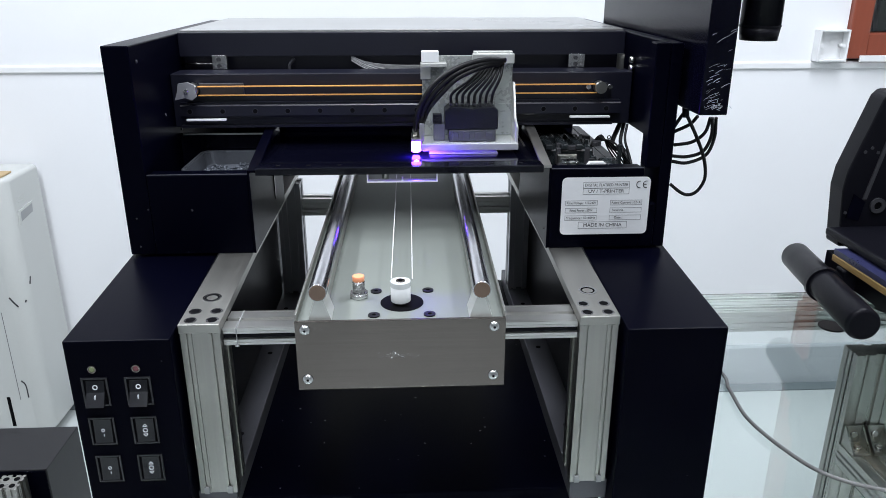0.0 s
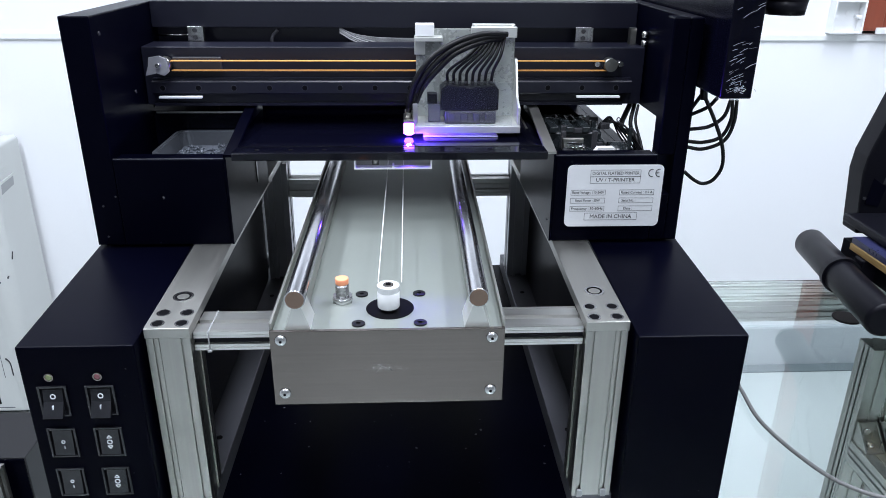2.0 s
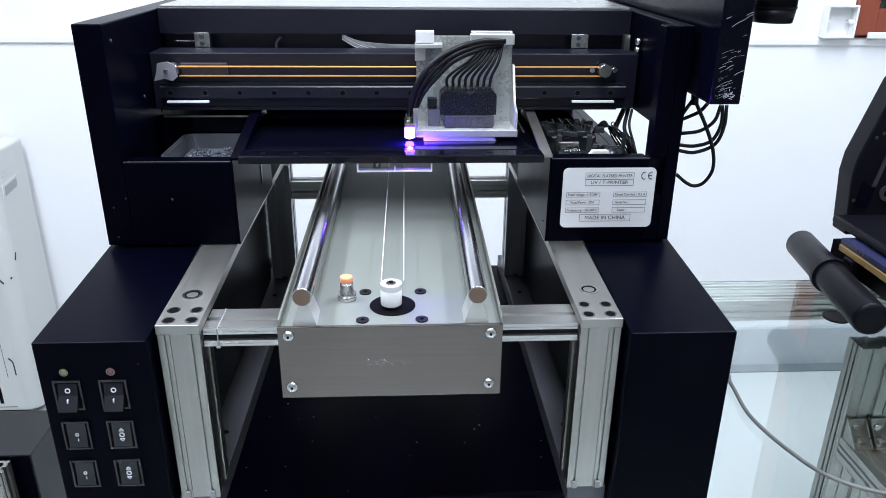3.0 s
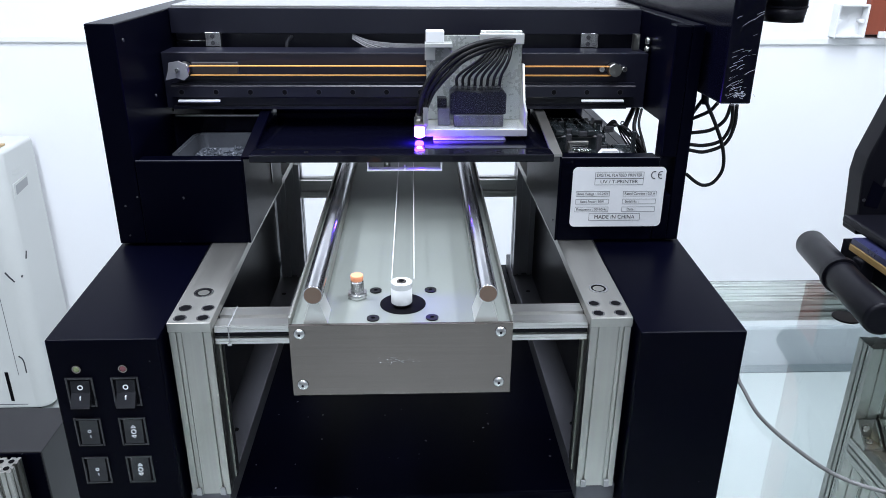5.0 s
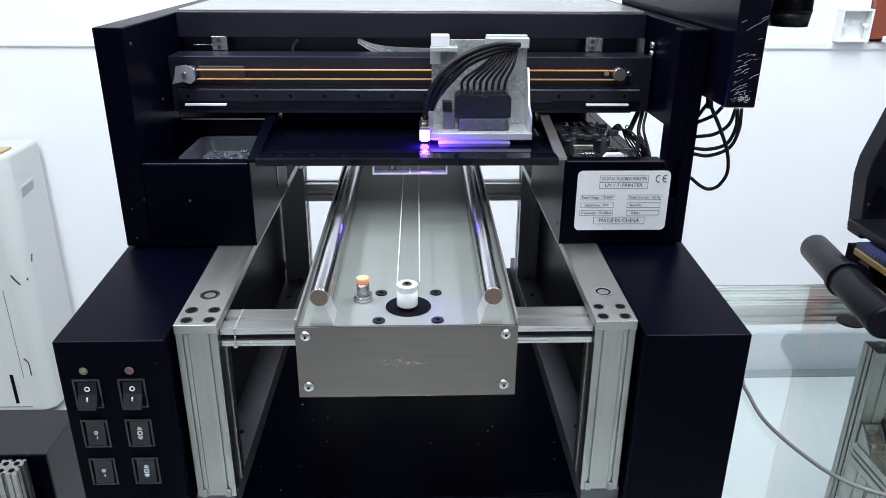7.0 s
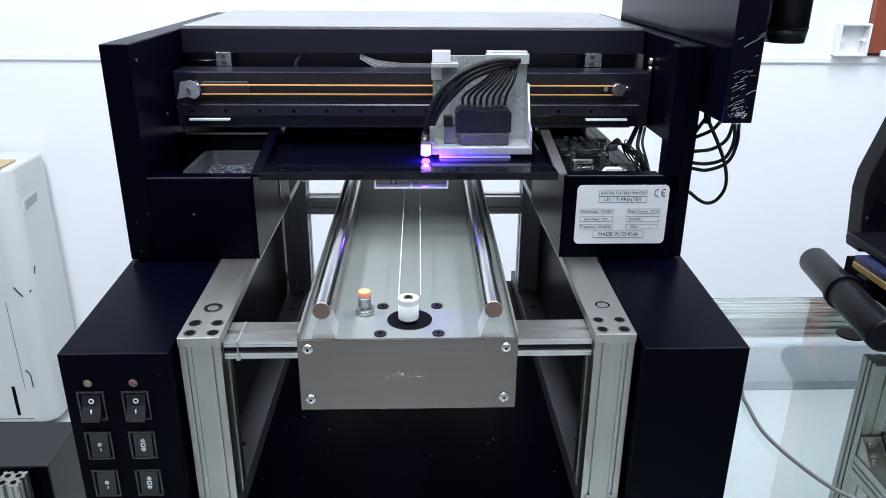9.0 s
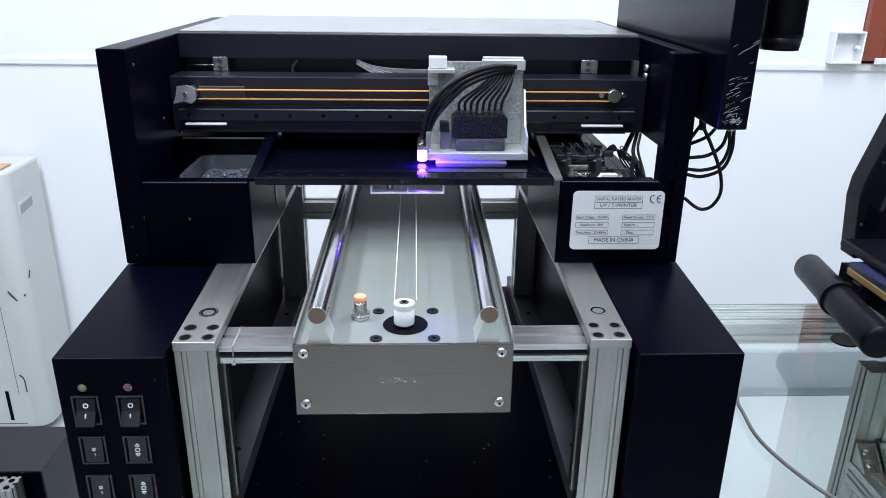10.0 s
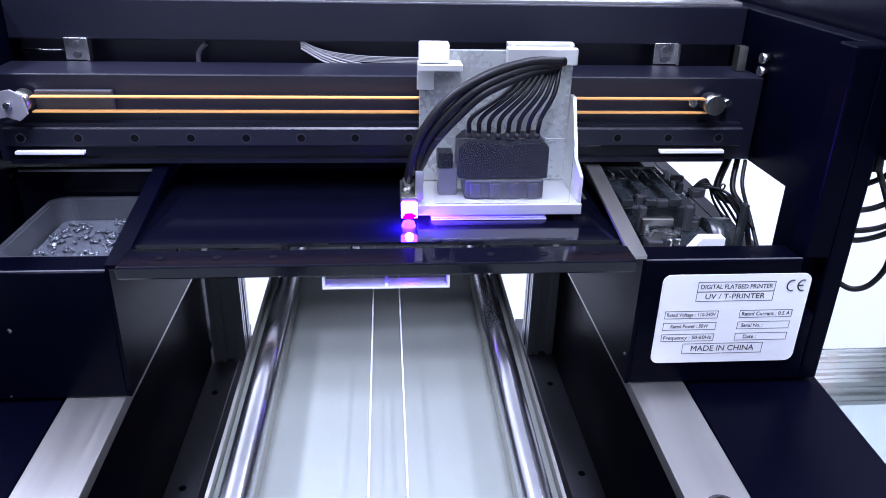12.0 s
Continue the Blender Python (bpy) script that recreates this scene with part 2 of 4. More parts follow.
def B(*a, **k):
    return box(bmesh.new(), *a, **k)


def C(*a, **k):
    return cyl(bmesh.new(), *a, **k)


def lettering(name, text, size, m, mat, parent, width=None):
    cu = bpy.data.curves.new(name, "FONT")
    cu.body, cu.size, cu.align_x, cu.align_y, cu.extrude = text, size, "CENTER", "CENTER", 0.00008
    tmp = bpy.data.objects.new(name, cu)
    scene.collection.objects.link(tmp)
    bpy.context.view_layer.update()
    me = bpy.data.meshes.new_from_object(tmp.evaluated_get(bpy.context.evaluated_depsgraph_get()))
    w = tmp.dimensions.x
    bpy.data.objects.remove(tmp)
    k = width / w if width and w > 0 else 1.0
    me.transform(Matrix.Translation(-root(parent).location) @ m @ Matrix.Diagonal((k, 1, 1, 1)))
    me.materials.clear()
    me.materials.append(mat)
    ob = new(name, me)
    ob.parent = parent
    return ob


FACING = Matrix.Rotation(radians(90), 4, "X")


def slotted(w, d, groove=0.0035, inset=0.010, depth=0.0022, slot=0.004, slot_depth=0.006):
    """Outline of a T-slot bar, w by d about the origin: a slot amid each side and a shallow groove each side of it."""
    pts = []

    def side(length, put):
        h = length / 2
        seq = [(-h, 0), (-h + inset - groove, 0), (-h + inset - groove, depth), (-h + inset, depth), (-h + inset, 0), (-slot, 0), (-slot, slot_depth), (slot, slot_depth), (slot, 0),
               (h - inset, 0), (h - inset, depth), (h - inset + groove, depth), (h - inset + groove, 0)]
        pts.extend(put(s, t) for s, t in seq)
    side(w, lambda s, t: (s, -d / 2 + t))
    side(d, lambda s, t: (w / 2 - t, s))
    side(w, lambda s, t: (-s, d / 2 - t))
    side(d, lambda s, t: (-w / 2 + t, -s))
    return pts


def bar(bm, axis, u, v, w, d, a, b, **k):
    return prism(bm, [(x + u, y + v) for x, y in slotted(w, d, **k)], axis, a, b)


# ---- room ----
WALL_Y = 2.25
structure("floor", B(-4.0, 4.0, -7.0, WALL_Y + 0.12, -0.1, 0.0), FLOORM, "pale polished floor tiles under the workshop tables", "floor")
structure("wall_back", B(-4.0, 4.0, WALL_Y, WALL_Y + 0.12, 0.0, 1.118), WALLM, "plain white painted wall behind the printers", "wall")
WIN_X0, WIN_X1, WIN_Z0, WIN_Z1 = 1.330, 2.45, 1.124, 2.3
bm = bmesh.new()
box(bm, -4.0, WIN_X0, WALL_Y, WALL_Y + 0.12, 1.118, 3.0)
box(bm, WIN_X1, 4.0, WALL_Y, WALL_Y + 0.12, 1.118, 3.0)
box(bm, WIN_X0, WIN_X1, WALL_Y, WALL_Y + 0.12, WIN_Z1, 3.0)
structure("wall_back_upper", bm, WALLM, "white painted upper wall with a window opening", "wall")
structure("wall_left", B(-4.12, -4.0, -7.0, WALL_Y + 0.12, -0.1, 3.0), WALLM, "plain white painted side wall", "wall")
structure("wall_right", B(4.0, 4.12, -7.0, WALL_Y + 0.12, -0.1, 3.0), WALLM, "plain white painted side wall", "wall")
structure("wall_front", B(-4.12, 4.12, -7.12, -7.0, -0.1, 3.0), WALLM, "plain white painted wall opposite the printers", "wall")
structure("ceiling", B(-4.12, 4.12, -7.12, WALL_Y + 0.12, 3.0, 3.1), WALLM, "plain white ceiling", "ceiling")
bm = prism(bmesh.new(), [(WALL_Y + 0.001, 1.094), (WALL_Y - 0.005, 1.095), (WALL_Y - 0.007, 1.098), (WALL_Y - 0.007, 1.112), (WALL_Y - 0.005, 1.116), (WALL_Y + 0.001, 1.1175)], "x", -4.0, 4.0)
structure("trim", bm, WHITEPL, "white plastic cable trunking along the wall", "trim")
bm = prism(bmesh.new(), [(WALL_Y + 0.001, 0.0), (WALL_Y - 0.014, 0.0), (WALL_Y - 0.014, 0.144), (WALL_Y - 0.010, 0.150), (WALL_Y + 0.001, 0.151)], "x", -4.0, 4.0)
structure("baseboard", bm, SKIRT, "grey tiled skirting along the wall", "baseboard")
structure("floor_border", B(-4.0, 4.0, WALL_Y - 0.060, WALL_Y - 0.0145, 0.0, 0.004), DARKLINE, "dark green-grey border tile along the foot of the wall", "floor")


def wooden_window():
    w = thing("window_1", (WIN_X0, WALL_Y, WIN_Z0), "red-brown varnished wooden window with dark panes", "window", kind="structure")
    bm = bmesh.new()
    box(bm, WIN_X0 + 0.002, WIN_X0 + 0.062, WALL_Y - 0.02, WALL_Y + 0.08, WIN_Z0 + 0.002, WIN_Z1 - 0.002, bevel=0.004)
    part("window_frame", bm, WOOD, w)
    part("window_frame", B(WIN_X1 - 0.062, WIN_X1 - 0.002, WALL_Y - 0.02, WALL_Y + 0.08, WIN_Z0 + 0.002, WIN_Z1 - 0.002, bevel=0.004), WOOD, w)
    part("window_frame", B(WIN_X0 + 0.063, WIN_X1 - 0.063, WALL_Y - 0.015, WALL_Y + 0.08, WIN_Z0 + 0.002, WIN_Z0 + 0.075, bevel=0.004), WOOD, w)
    part("window_frame", B(WIN_X0 + 0.063, WIN_X1 - 0.063, WALL_Y - 0.015, WALL_Y + 0.08, WIN_Z1 - 0.075, WIN_Z1 - 0.002, bevel=0.004), WOOD, w)
    part("window_frame", B(1.87, 1.93, WALL_Y - 0.012, WALL_Y + 0.07, WIN_Z0 + 0.076, WIN_Z1 - 0.076, bevel=0.004), WOOD, w)
    for x0, x1 in ((WIN_X0 + 0.064, 1.869), (1.931, WIN_X1 - 0.064)):
        part("pane", B(x0, x1, WALL_Y + 0.03, WALL_Y + 0.035, WIN_Z0 + 0.077, WIN_Z1 - 0.077), PANE, w)
    for i in range(9):
        x = WIN_X0 + 0.12 + i * 0.11
        part("grille_bar", C((x, WALL_Y + 0.06, WIN_Z0 + 0.07), (x, WALL_Y + 0.06, WIN_Z1 - 0.07), 0.006, 10), DARKGREY, w, "dark iron grille bar")
    part("window_sill", B(WIN_X0 + 0.04, WIN_X1, WALL_Y - 0.03, WALL_Y - 0.021, WIN_Z0 - 0.006, WIN_Z0 + 0.012, bevel=0.002), WHITEPL, w, "white sill strip")


wooden_window()
structure("backdrop", B(WIN_X0 - 1.5, WIN_X1 + 1.5, WALL_Y + 1.2, WALL_Y + 1.22, 0.0, 3.5), DARKBACK, "dim greenery outside the window", "backdrop")


def junction_box():
    x0, z0, s, y = 1.234, 1.119, 0.092, WALL_Y
    t = thing("junction_box", (x0, y, z0), "open white plastic electrical back box on the wall", "junction box")
    bm = bmesh.new()
    box(bm, x0, x0 + s, y - 0.004, y - 0.0005, z0, z0 + s)
    for a in (x0, x0 + s - 0.006):
        box(bm, a, a + 0.006, y - 0.034, y - 0.004, z0, z0 + s, bevel=0.0015)
    for b in (z0, z0 + s - 0.006):
        box(bm, x0 + 0.006, x0 + s - 0.006, y - 0.034, y - 0.004, b, b + 0.006, bevel=0.0015)
    part("housing", bm, WHITEPL, t)
    for dx in (0.013, s - 0.013):
        part("screw_post", C((x0 + dx, y - 0.004, z0 + s / 2), (x0 + dx, y - 0.030, z0 + s / 2), 0.0055, 14), WHITEPL, t)
    for dx, dz in ((0.028, 0.03), (0.055, 0.055)):
        part("knockout", C((x0 + dx, y - 0.0035, z0 + dz), (x0 + dx, y - 0.0055, z0 + dz), 0.008, 16), WHITEPL, t)


junction_box()

# ---- glass table ----
GLASS_Z = 0.775


def glass_table():
    x0, x1, y0, y1 = -0.345, 1.55, 0.40, 1.305
    t = thing("glass_table", (x0, y0, 0), "aluminium profile table with a clear glass top and a lower shelf", "table")
    top = part("glass_top", B(x0, x1, y0, y1 + 0.0, GLASS_Z - 0.008, GLASS_Z, bevel=0.001), TABLEGLASS, t, "clear glass top with a green edge")
    top.visible_shadow = False
    z = GLASS_Z - 0.0285
    for y in (y0 + 0.02, y1 - 0.06):
        part("long_rail", bar(bmesh.new(), "x", y, z, 0.04, 0.04, x0 + 0.041, x1), ALU_X, t)
    part("long_rail", bar(bmesh.new(), "x", y1 - 0.02, z, 0.04, 0.04, x0 + 0.041, x1), ALU_X, t)
    for x in (x0 + 0.02, 1.50):
        for y in (y0 + 0.06, y1 - 0.10):
            part("leg", bar(bmesh.new(), "z", x, y, 0.04, 0.04, 0.0, GLASS_Z - 0.05), ALU, t)
    part("leg", bar(bmesh.new(), "z", 0.787, 1.07, 0.08, 0.04, 0.0, GLASS_Z - 0.0085, slot=0.007, slot_depth=0.004, inset=0.020, groove=0.004, depth=0.002), ALU, t)
    part("shelf_rail", bar(bmesh.new(), "y", 0.787, 0.5760, 0.08, 0.04, y0, 1.0495, slot=0.007, slot_depth=0.004, inset=0.020, groove=0.004, depth=0.002), ALU_FLAT, t)
    part("shelf_rail", bar(bmesh.new(), "x", 1.07, 0.5760, 0.04, 0.04, 0.828, 1.478), ALU_X, t)
    for x in (0.7655, 0.8025):
        bm = prism(bmesh.new(), [(1.0492, 0.5965), (1.0120, 0.5965), (1.0120, 0.6005), (1.0455, 0.6340), (1.0492, 0.6340)], "x", x - 0.016, x - 0.013)
        prism(bm, [(1.0492, 0.5965), (1.0120, 0.5965), (1.0120, 0.6005), (1.0455, 0.6340), (1.0492, 0.6340)], "x", x + 0.013, x + 0.016)
        box(bm, x - 0.013, x + 0.013, 1.0455, 1.0492, 0.6005, 0.6340)
        box(bm, x - 0.013, x + 0.013, 1.0120, 1.0492, 0.5965, 0.6005)
        br = part("corner_bracket", bm, ALU, t, "cast corner bracket")
        part("bolt", C((x, 1.0455, 0.6190), (x, 1.0410, 0.6190), 0.006, 16, bevel=0.001), SCREW, br)
        part("bolt", C((x, 1.028, 0.6005), (x, 1.028, 0.6050), 0.006, 16, bevel=0.001), SCREW, br)
    sh = part("glass_shelf", B(0.765, 1.48, y0 + 0.06, 1.04, 0.5350, 0.5430), TABLEGLASS, t, "greenish glass lower shelf")
    sh.visible_shadow = False


glass_table()

# ---- flatbed printer ----
printer = thing("flatbed_printer", (0.0, 1.0, GLASS_Z), "black flatbed printer with an open gantry and a steel slide bed", "printer")
BASE_Z = GLASS_Z


def both(make):
    for s in (-1, 1):
        make(s)


def bx(s, xa, xb, *rest, **k):
    """A box between |x| = xa and xb on side s."""
    lo, hi = sorted((s * xa, s * xb))
    return B(lo, hi, *rest, **k)


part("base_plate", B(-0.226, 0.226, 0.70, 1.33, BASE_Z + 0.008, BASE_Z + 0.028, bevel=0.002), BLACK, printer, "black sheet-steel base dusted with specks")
dust = bmesh.new()
rnd = random.Random(31)
for i in range(26):
    x, y, d = rnd.uniform(-0.180, 0.180), rnd.uniform(0.705, 1.15), rnd.uniform(0.0005, 0.0013)
    box(dust, x, x + d * rnd.uniform(0.7, 2.2), y, y + d, BASE_Z + 0.0279, BASE_Z + 0.0283)
tagged(part("dust", dust, TIE, printer, "pale dust specks"), kind="stuff")
for sx in (-0.28, 0.28):
    for y in (0.72, 1.25):
        part("foot", C((sx, y, BASE_Z), (sx, y, BASE_Z + 0.0085), 0.018, 20), RUBBER, printer)


def side_frame(s):
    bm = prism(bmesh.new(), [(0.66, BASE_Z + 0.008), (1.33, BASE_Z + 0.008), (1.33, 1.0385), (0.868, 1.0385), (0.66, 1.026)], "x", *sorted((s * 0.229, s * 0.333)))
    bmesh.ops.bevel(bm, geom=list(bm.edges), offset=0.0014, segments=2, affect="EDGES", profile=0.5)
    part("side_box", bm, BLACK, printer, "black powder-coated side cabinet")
    part("floor_bar", bx(s, 0.186, 0.2275, 0.680, 1.32, BASE_Z + 0.0285, 0.828, bevel=0.001), BARGREY, printer, "dark grey base rail")
    for y in (0.79, 1.0, 1.16):
        # Flat black disc paints the shade in a screw hole.
        part("rail_screw_hole", C((s * 0.2035, y, 0.8279), (s * 0.2035, y, 0.8286), 0.0036, 14), DARKHOLE, printer)
    for dx in (-0.0125, 0.0125):
        part("column_clip", B(s * 0.204 + dx - 0.0028, s * 0.204 + dx + 0.0028, 0.6745, 0.6772, 0.8290, 0.8375, bevel=0.0006), TIE, printer, "small pale plastic clip")
    part("inner_skirt", bx(s, 0.2195, 0.2275, 0.726, 1.225, 0.8285, 1.018), BLACK, printer, "black inner side sheet")
    col = part("front_column", bar(bmesh.new(), "z", s * 0.204, 0.697, 0.040, 0.040, 0.8285, 1.0233, slot=0.0085, slot_depth=0.0012, inset=0.0085, groove=0.0022, depth=0.0025), ALU, printer, "silver aluminium profile column")
    part("rear_column", bar(bmesh.new(), "z", -0.196 if s < 0 else 0.206, 1.245, 0.040, 0.040, 0.8285, 1.030, slot=0.005, slot_depth=0.008, inset=0.0095, groove=0.003, depth=0.003), DARKALU, printer, "dark aluminium profile column")
    bm = prism(bmesh.new(), [(0.6765, 1.0235), (0.868, 1.0313), (1.30, 1.0313), (1.30, 1.0413), (0.868, 1.0413), (0.6765, 1.0335)], "x", *sorted((s * 0.1835, s * 0.2250)))
    bmesh.ops.bevel(bm, geom=list(bm.edges), offset=0.0006, segments=2, affect="EDGES", profile=0.5)
    rail = part("top_strip", bm, ALU_FLAT, printer, "bare aluminium top strip with counterbored holes")
    def on_strip(y, up=0.0):
        return 1.0335 + (y - 0.6765) * 0.0408 + up
    slope = (0, -0.0408, 1)
    for dx in (-0.011, 0.011):
        for y in (0.686, 0.7055):
            x = s * 0.2035 + dx
            part("bolt_hole", ring(bmesh.new(), (x, y, on_strip(y, -0.0002)), slope, 0.0048, 0.0064, 0.0006), SCREW, rail)
            # Black disc paints the dark inside of the bolt hole.
            part("bolt", C((x, y, on_strip(y, -0.0002)), (x, y - 0.00001, on_strip(y, 0.0003)), 0.0048, 18), DARKHOLE, rail)
    y = 0.7375
    part("bolt_hole", ring(bmesh.new(), (s * 0.2045, y, on_strip(y, -0.0002)), slope, 0.0078, 0.0100, 0.0008, 32), SCREW, rail)
    part("bolt_hole", ring(bmesh.new(), (s * 0.2045, y, on_strip(y, -0.0002)), slope, 0.0056, 0.0080, 0.0005, 32), DARKHOLE, rail)
    part("bolt", C((s * 0.2045, y, on_strip(y, -0.0002)), (s * 0.2045, y, on_strip(y, 0.0004)), 0.0058, 24), ALU_FLAT, rail)
    part("cross_bar", bar(bmesh.new(), "x", 0.706, 1.0150, 0.042, 0.019, *sorted((s * 0.096, s * 0.1832)), inset=0.0035, depth=0.0008, slot=0.0034, slot_depth=0.006, groove=0.001), ALU_X, printer, "bare aluminium slotted cross bar")
    # Black strip added to paint the shade inside the slot.
    part("slot_shade", bx(s, 0.0965, 0.1830, 0.6862, 0.6880, 1.0134, 1.0166), PLASTIC, printer, "black strip painting the shade in the slot")
    part("rear_cross_bar", bar(bmesh.new(), "x", 1.25, 0.985, 0.030, 0.030, *sorted((s * 0.096, s * (0.1755 if s < 0 else 0.1855))), inset=0.009, depth=0.0016), ALU_X, printer)


both(side_frame)
bm = B(-0.1698, -0.1688, 0.6838, 0.7280, 1.0247, 1.0250)
box(bm, -0.1698, -0.1688, 0.6838, 0.6846, 1.0055, 1.0247)
box(bm, -0.1715, -0.1672, 0.6828, 0.6847, 1.0040, 1.0065, bevel=0.0006)
part("cable_tie", bm, TIE, printer, "pale cable tie")


def rocker_switch(x, z, mark):
    w, h, y = 0.0262, 0.0326, 0.66
    bm = bmesh.new()
    for a, b in ((-w / 2, -w / 2 + 0.0022), (w / 2 - 0.0022, w / 2)):
        box(bm, x + a, x + b, y - 0.0022, y - 0.0001, z - h / 2, z + h / 2, bevel=0.0005)
    for a, b in ((-h / 2, -h / 2 + 0.0022), (h / 2 - 0.0022, h / 2)):
        box(bm, x - w / 2 + 0.0022, x + w / 2 - 0.0022, y - 0.0022, y - 0.0001, z + a, z + b, bevel=0.0005)
    part("switch_well", B(x - w / 2 + 0.0022, x + w / 2 - 0.0022, y - 0.0006, y - 0.0001, z - h / 2 + 0.0022, z + h / 2 - 0.0022), DARKHOLE, printer)
    sw = part("switch", bm, SWITCHM, printer, "black rocker switch")
    iw, ih = w / 2 - 0.0042, h / 2 - 0.0032
    pushed = mark == "power"
    top, mid, low = (-0.0004, -0.0030, -0.0105) if pushed else (-0.0010, -0.0016, -0.0030)
    part("rocker", prism(bmesh.new(), [(y - 0.0001, z - ih), (y + low, z - ih), (y + mid, z), (y + top, z + ih), (y - 0.0001, z + ih)], "x", x - iw, x + iw), SWITCHM, sw)

    def on_face(dz):
        return y + (low + (mid - low) * (dz + ih) / ih if dz < 0 else mid + (top - mid) * dz / ih) - 0.0002
    tilt_low, tilt_top = math.atan2(mid - low, ih), math.atan2(top - mid, ih)
    if mark == "power":
        part("mark", ring(bmesh.new(), (x, on_face(0.0055), z + 0.0055), (0, -1, 0.1), 0.0017, 0.0026, 0.0003, 16), MARK, sw)
        part("mark", B(x - 0.0004, x + 0.0004, on_face(-0.0058) - 0.0004, on_face(-0.002), z - 0.0058, z - 0.0022), MARK, sw)
    elif mark == "on_off":
        part("mark", ring(bmesh.new(), (x, on_face(0.0015), z + 0.0010), (0, -1, 0.1), 0.0011, 0.0018, 0.0003, 16), MARK, sw)
        part("mark", B(x + 0.0004, x + 0.0010, on_face(-0.005) - 0.0003, on_face(-0.005), z - 0.0060, z - 0.0030), MARK, sw)
    else:
        part("mark", ring(bmesh.new(), (x, on_face(0.0) - 0.0001, z), (0, -1, 0.05), 0.0017, 0.0026, 0.0003, 16), MARK, sw)
        for d in (1, -1):
            f = on_face(d * 0.0055)
            tri = bmesh.new()
            for a, b in (((-0.0022, 0.0), (0.0, 0.0028)), ((0.0022, 0.0), (0.0, 0.0028)), ((-0.0022, 0.0), (0.0022, 0.0))):
                pa, pb = (x + a[0], f, z + d * (0.0042 + a[1])), (x + b[0], f, z + d * (0.0042 + b[1]))
                cyl(tri, pa, pb, 0.00042, 6)
            part("mark", tri, MARK, sw)


for x, z, mark in ((-0.3078, 0.970, "power"), (-0.2652, 0.970, "power"), (-0.3078, 0.924, "on_off"), (-0.2652, 0.924, "up"), (-0.3078, 0.878, "on_off"), (-0.2652, 0.878, "up")):
    rocker_switch(x, z, mark)
for x, lens, text in ((-0.308, LED_GREEN, "small round indicator"), (-0.265, LED_RED, "small round red indicator")):
    led = part("indicator_bezel", ring(bmesh.new(), (x, 0.6599, 0.9955), (0, -1, 0), 0.0030, 0.0042, 0.002, 20), STEEL, printer, text)
    part("indicator_lens", C((x, 0.6599, 0.9955), (x, 0.6575, 0.9955), 0.0029, 16, bevel=0.0008), lens, led)

# ---- slide bed ----


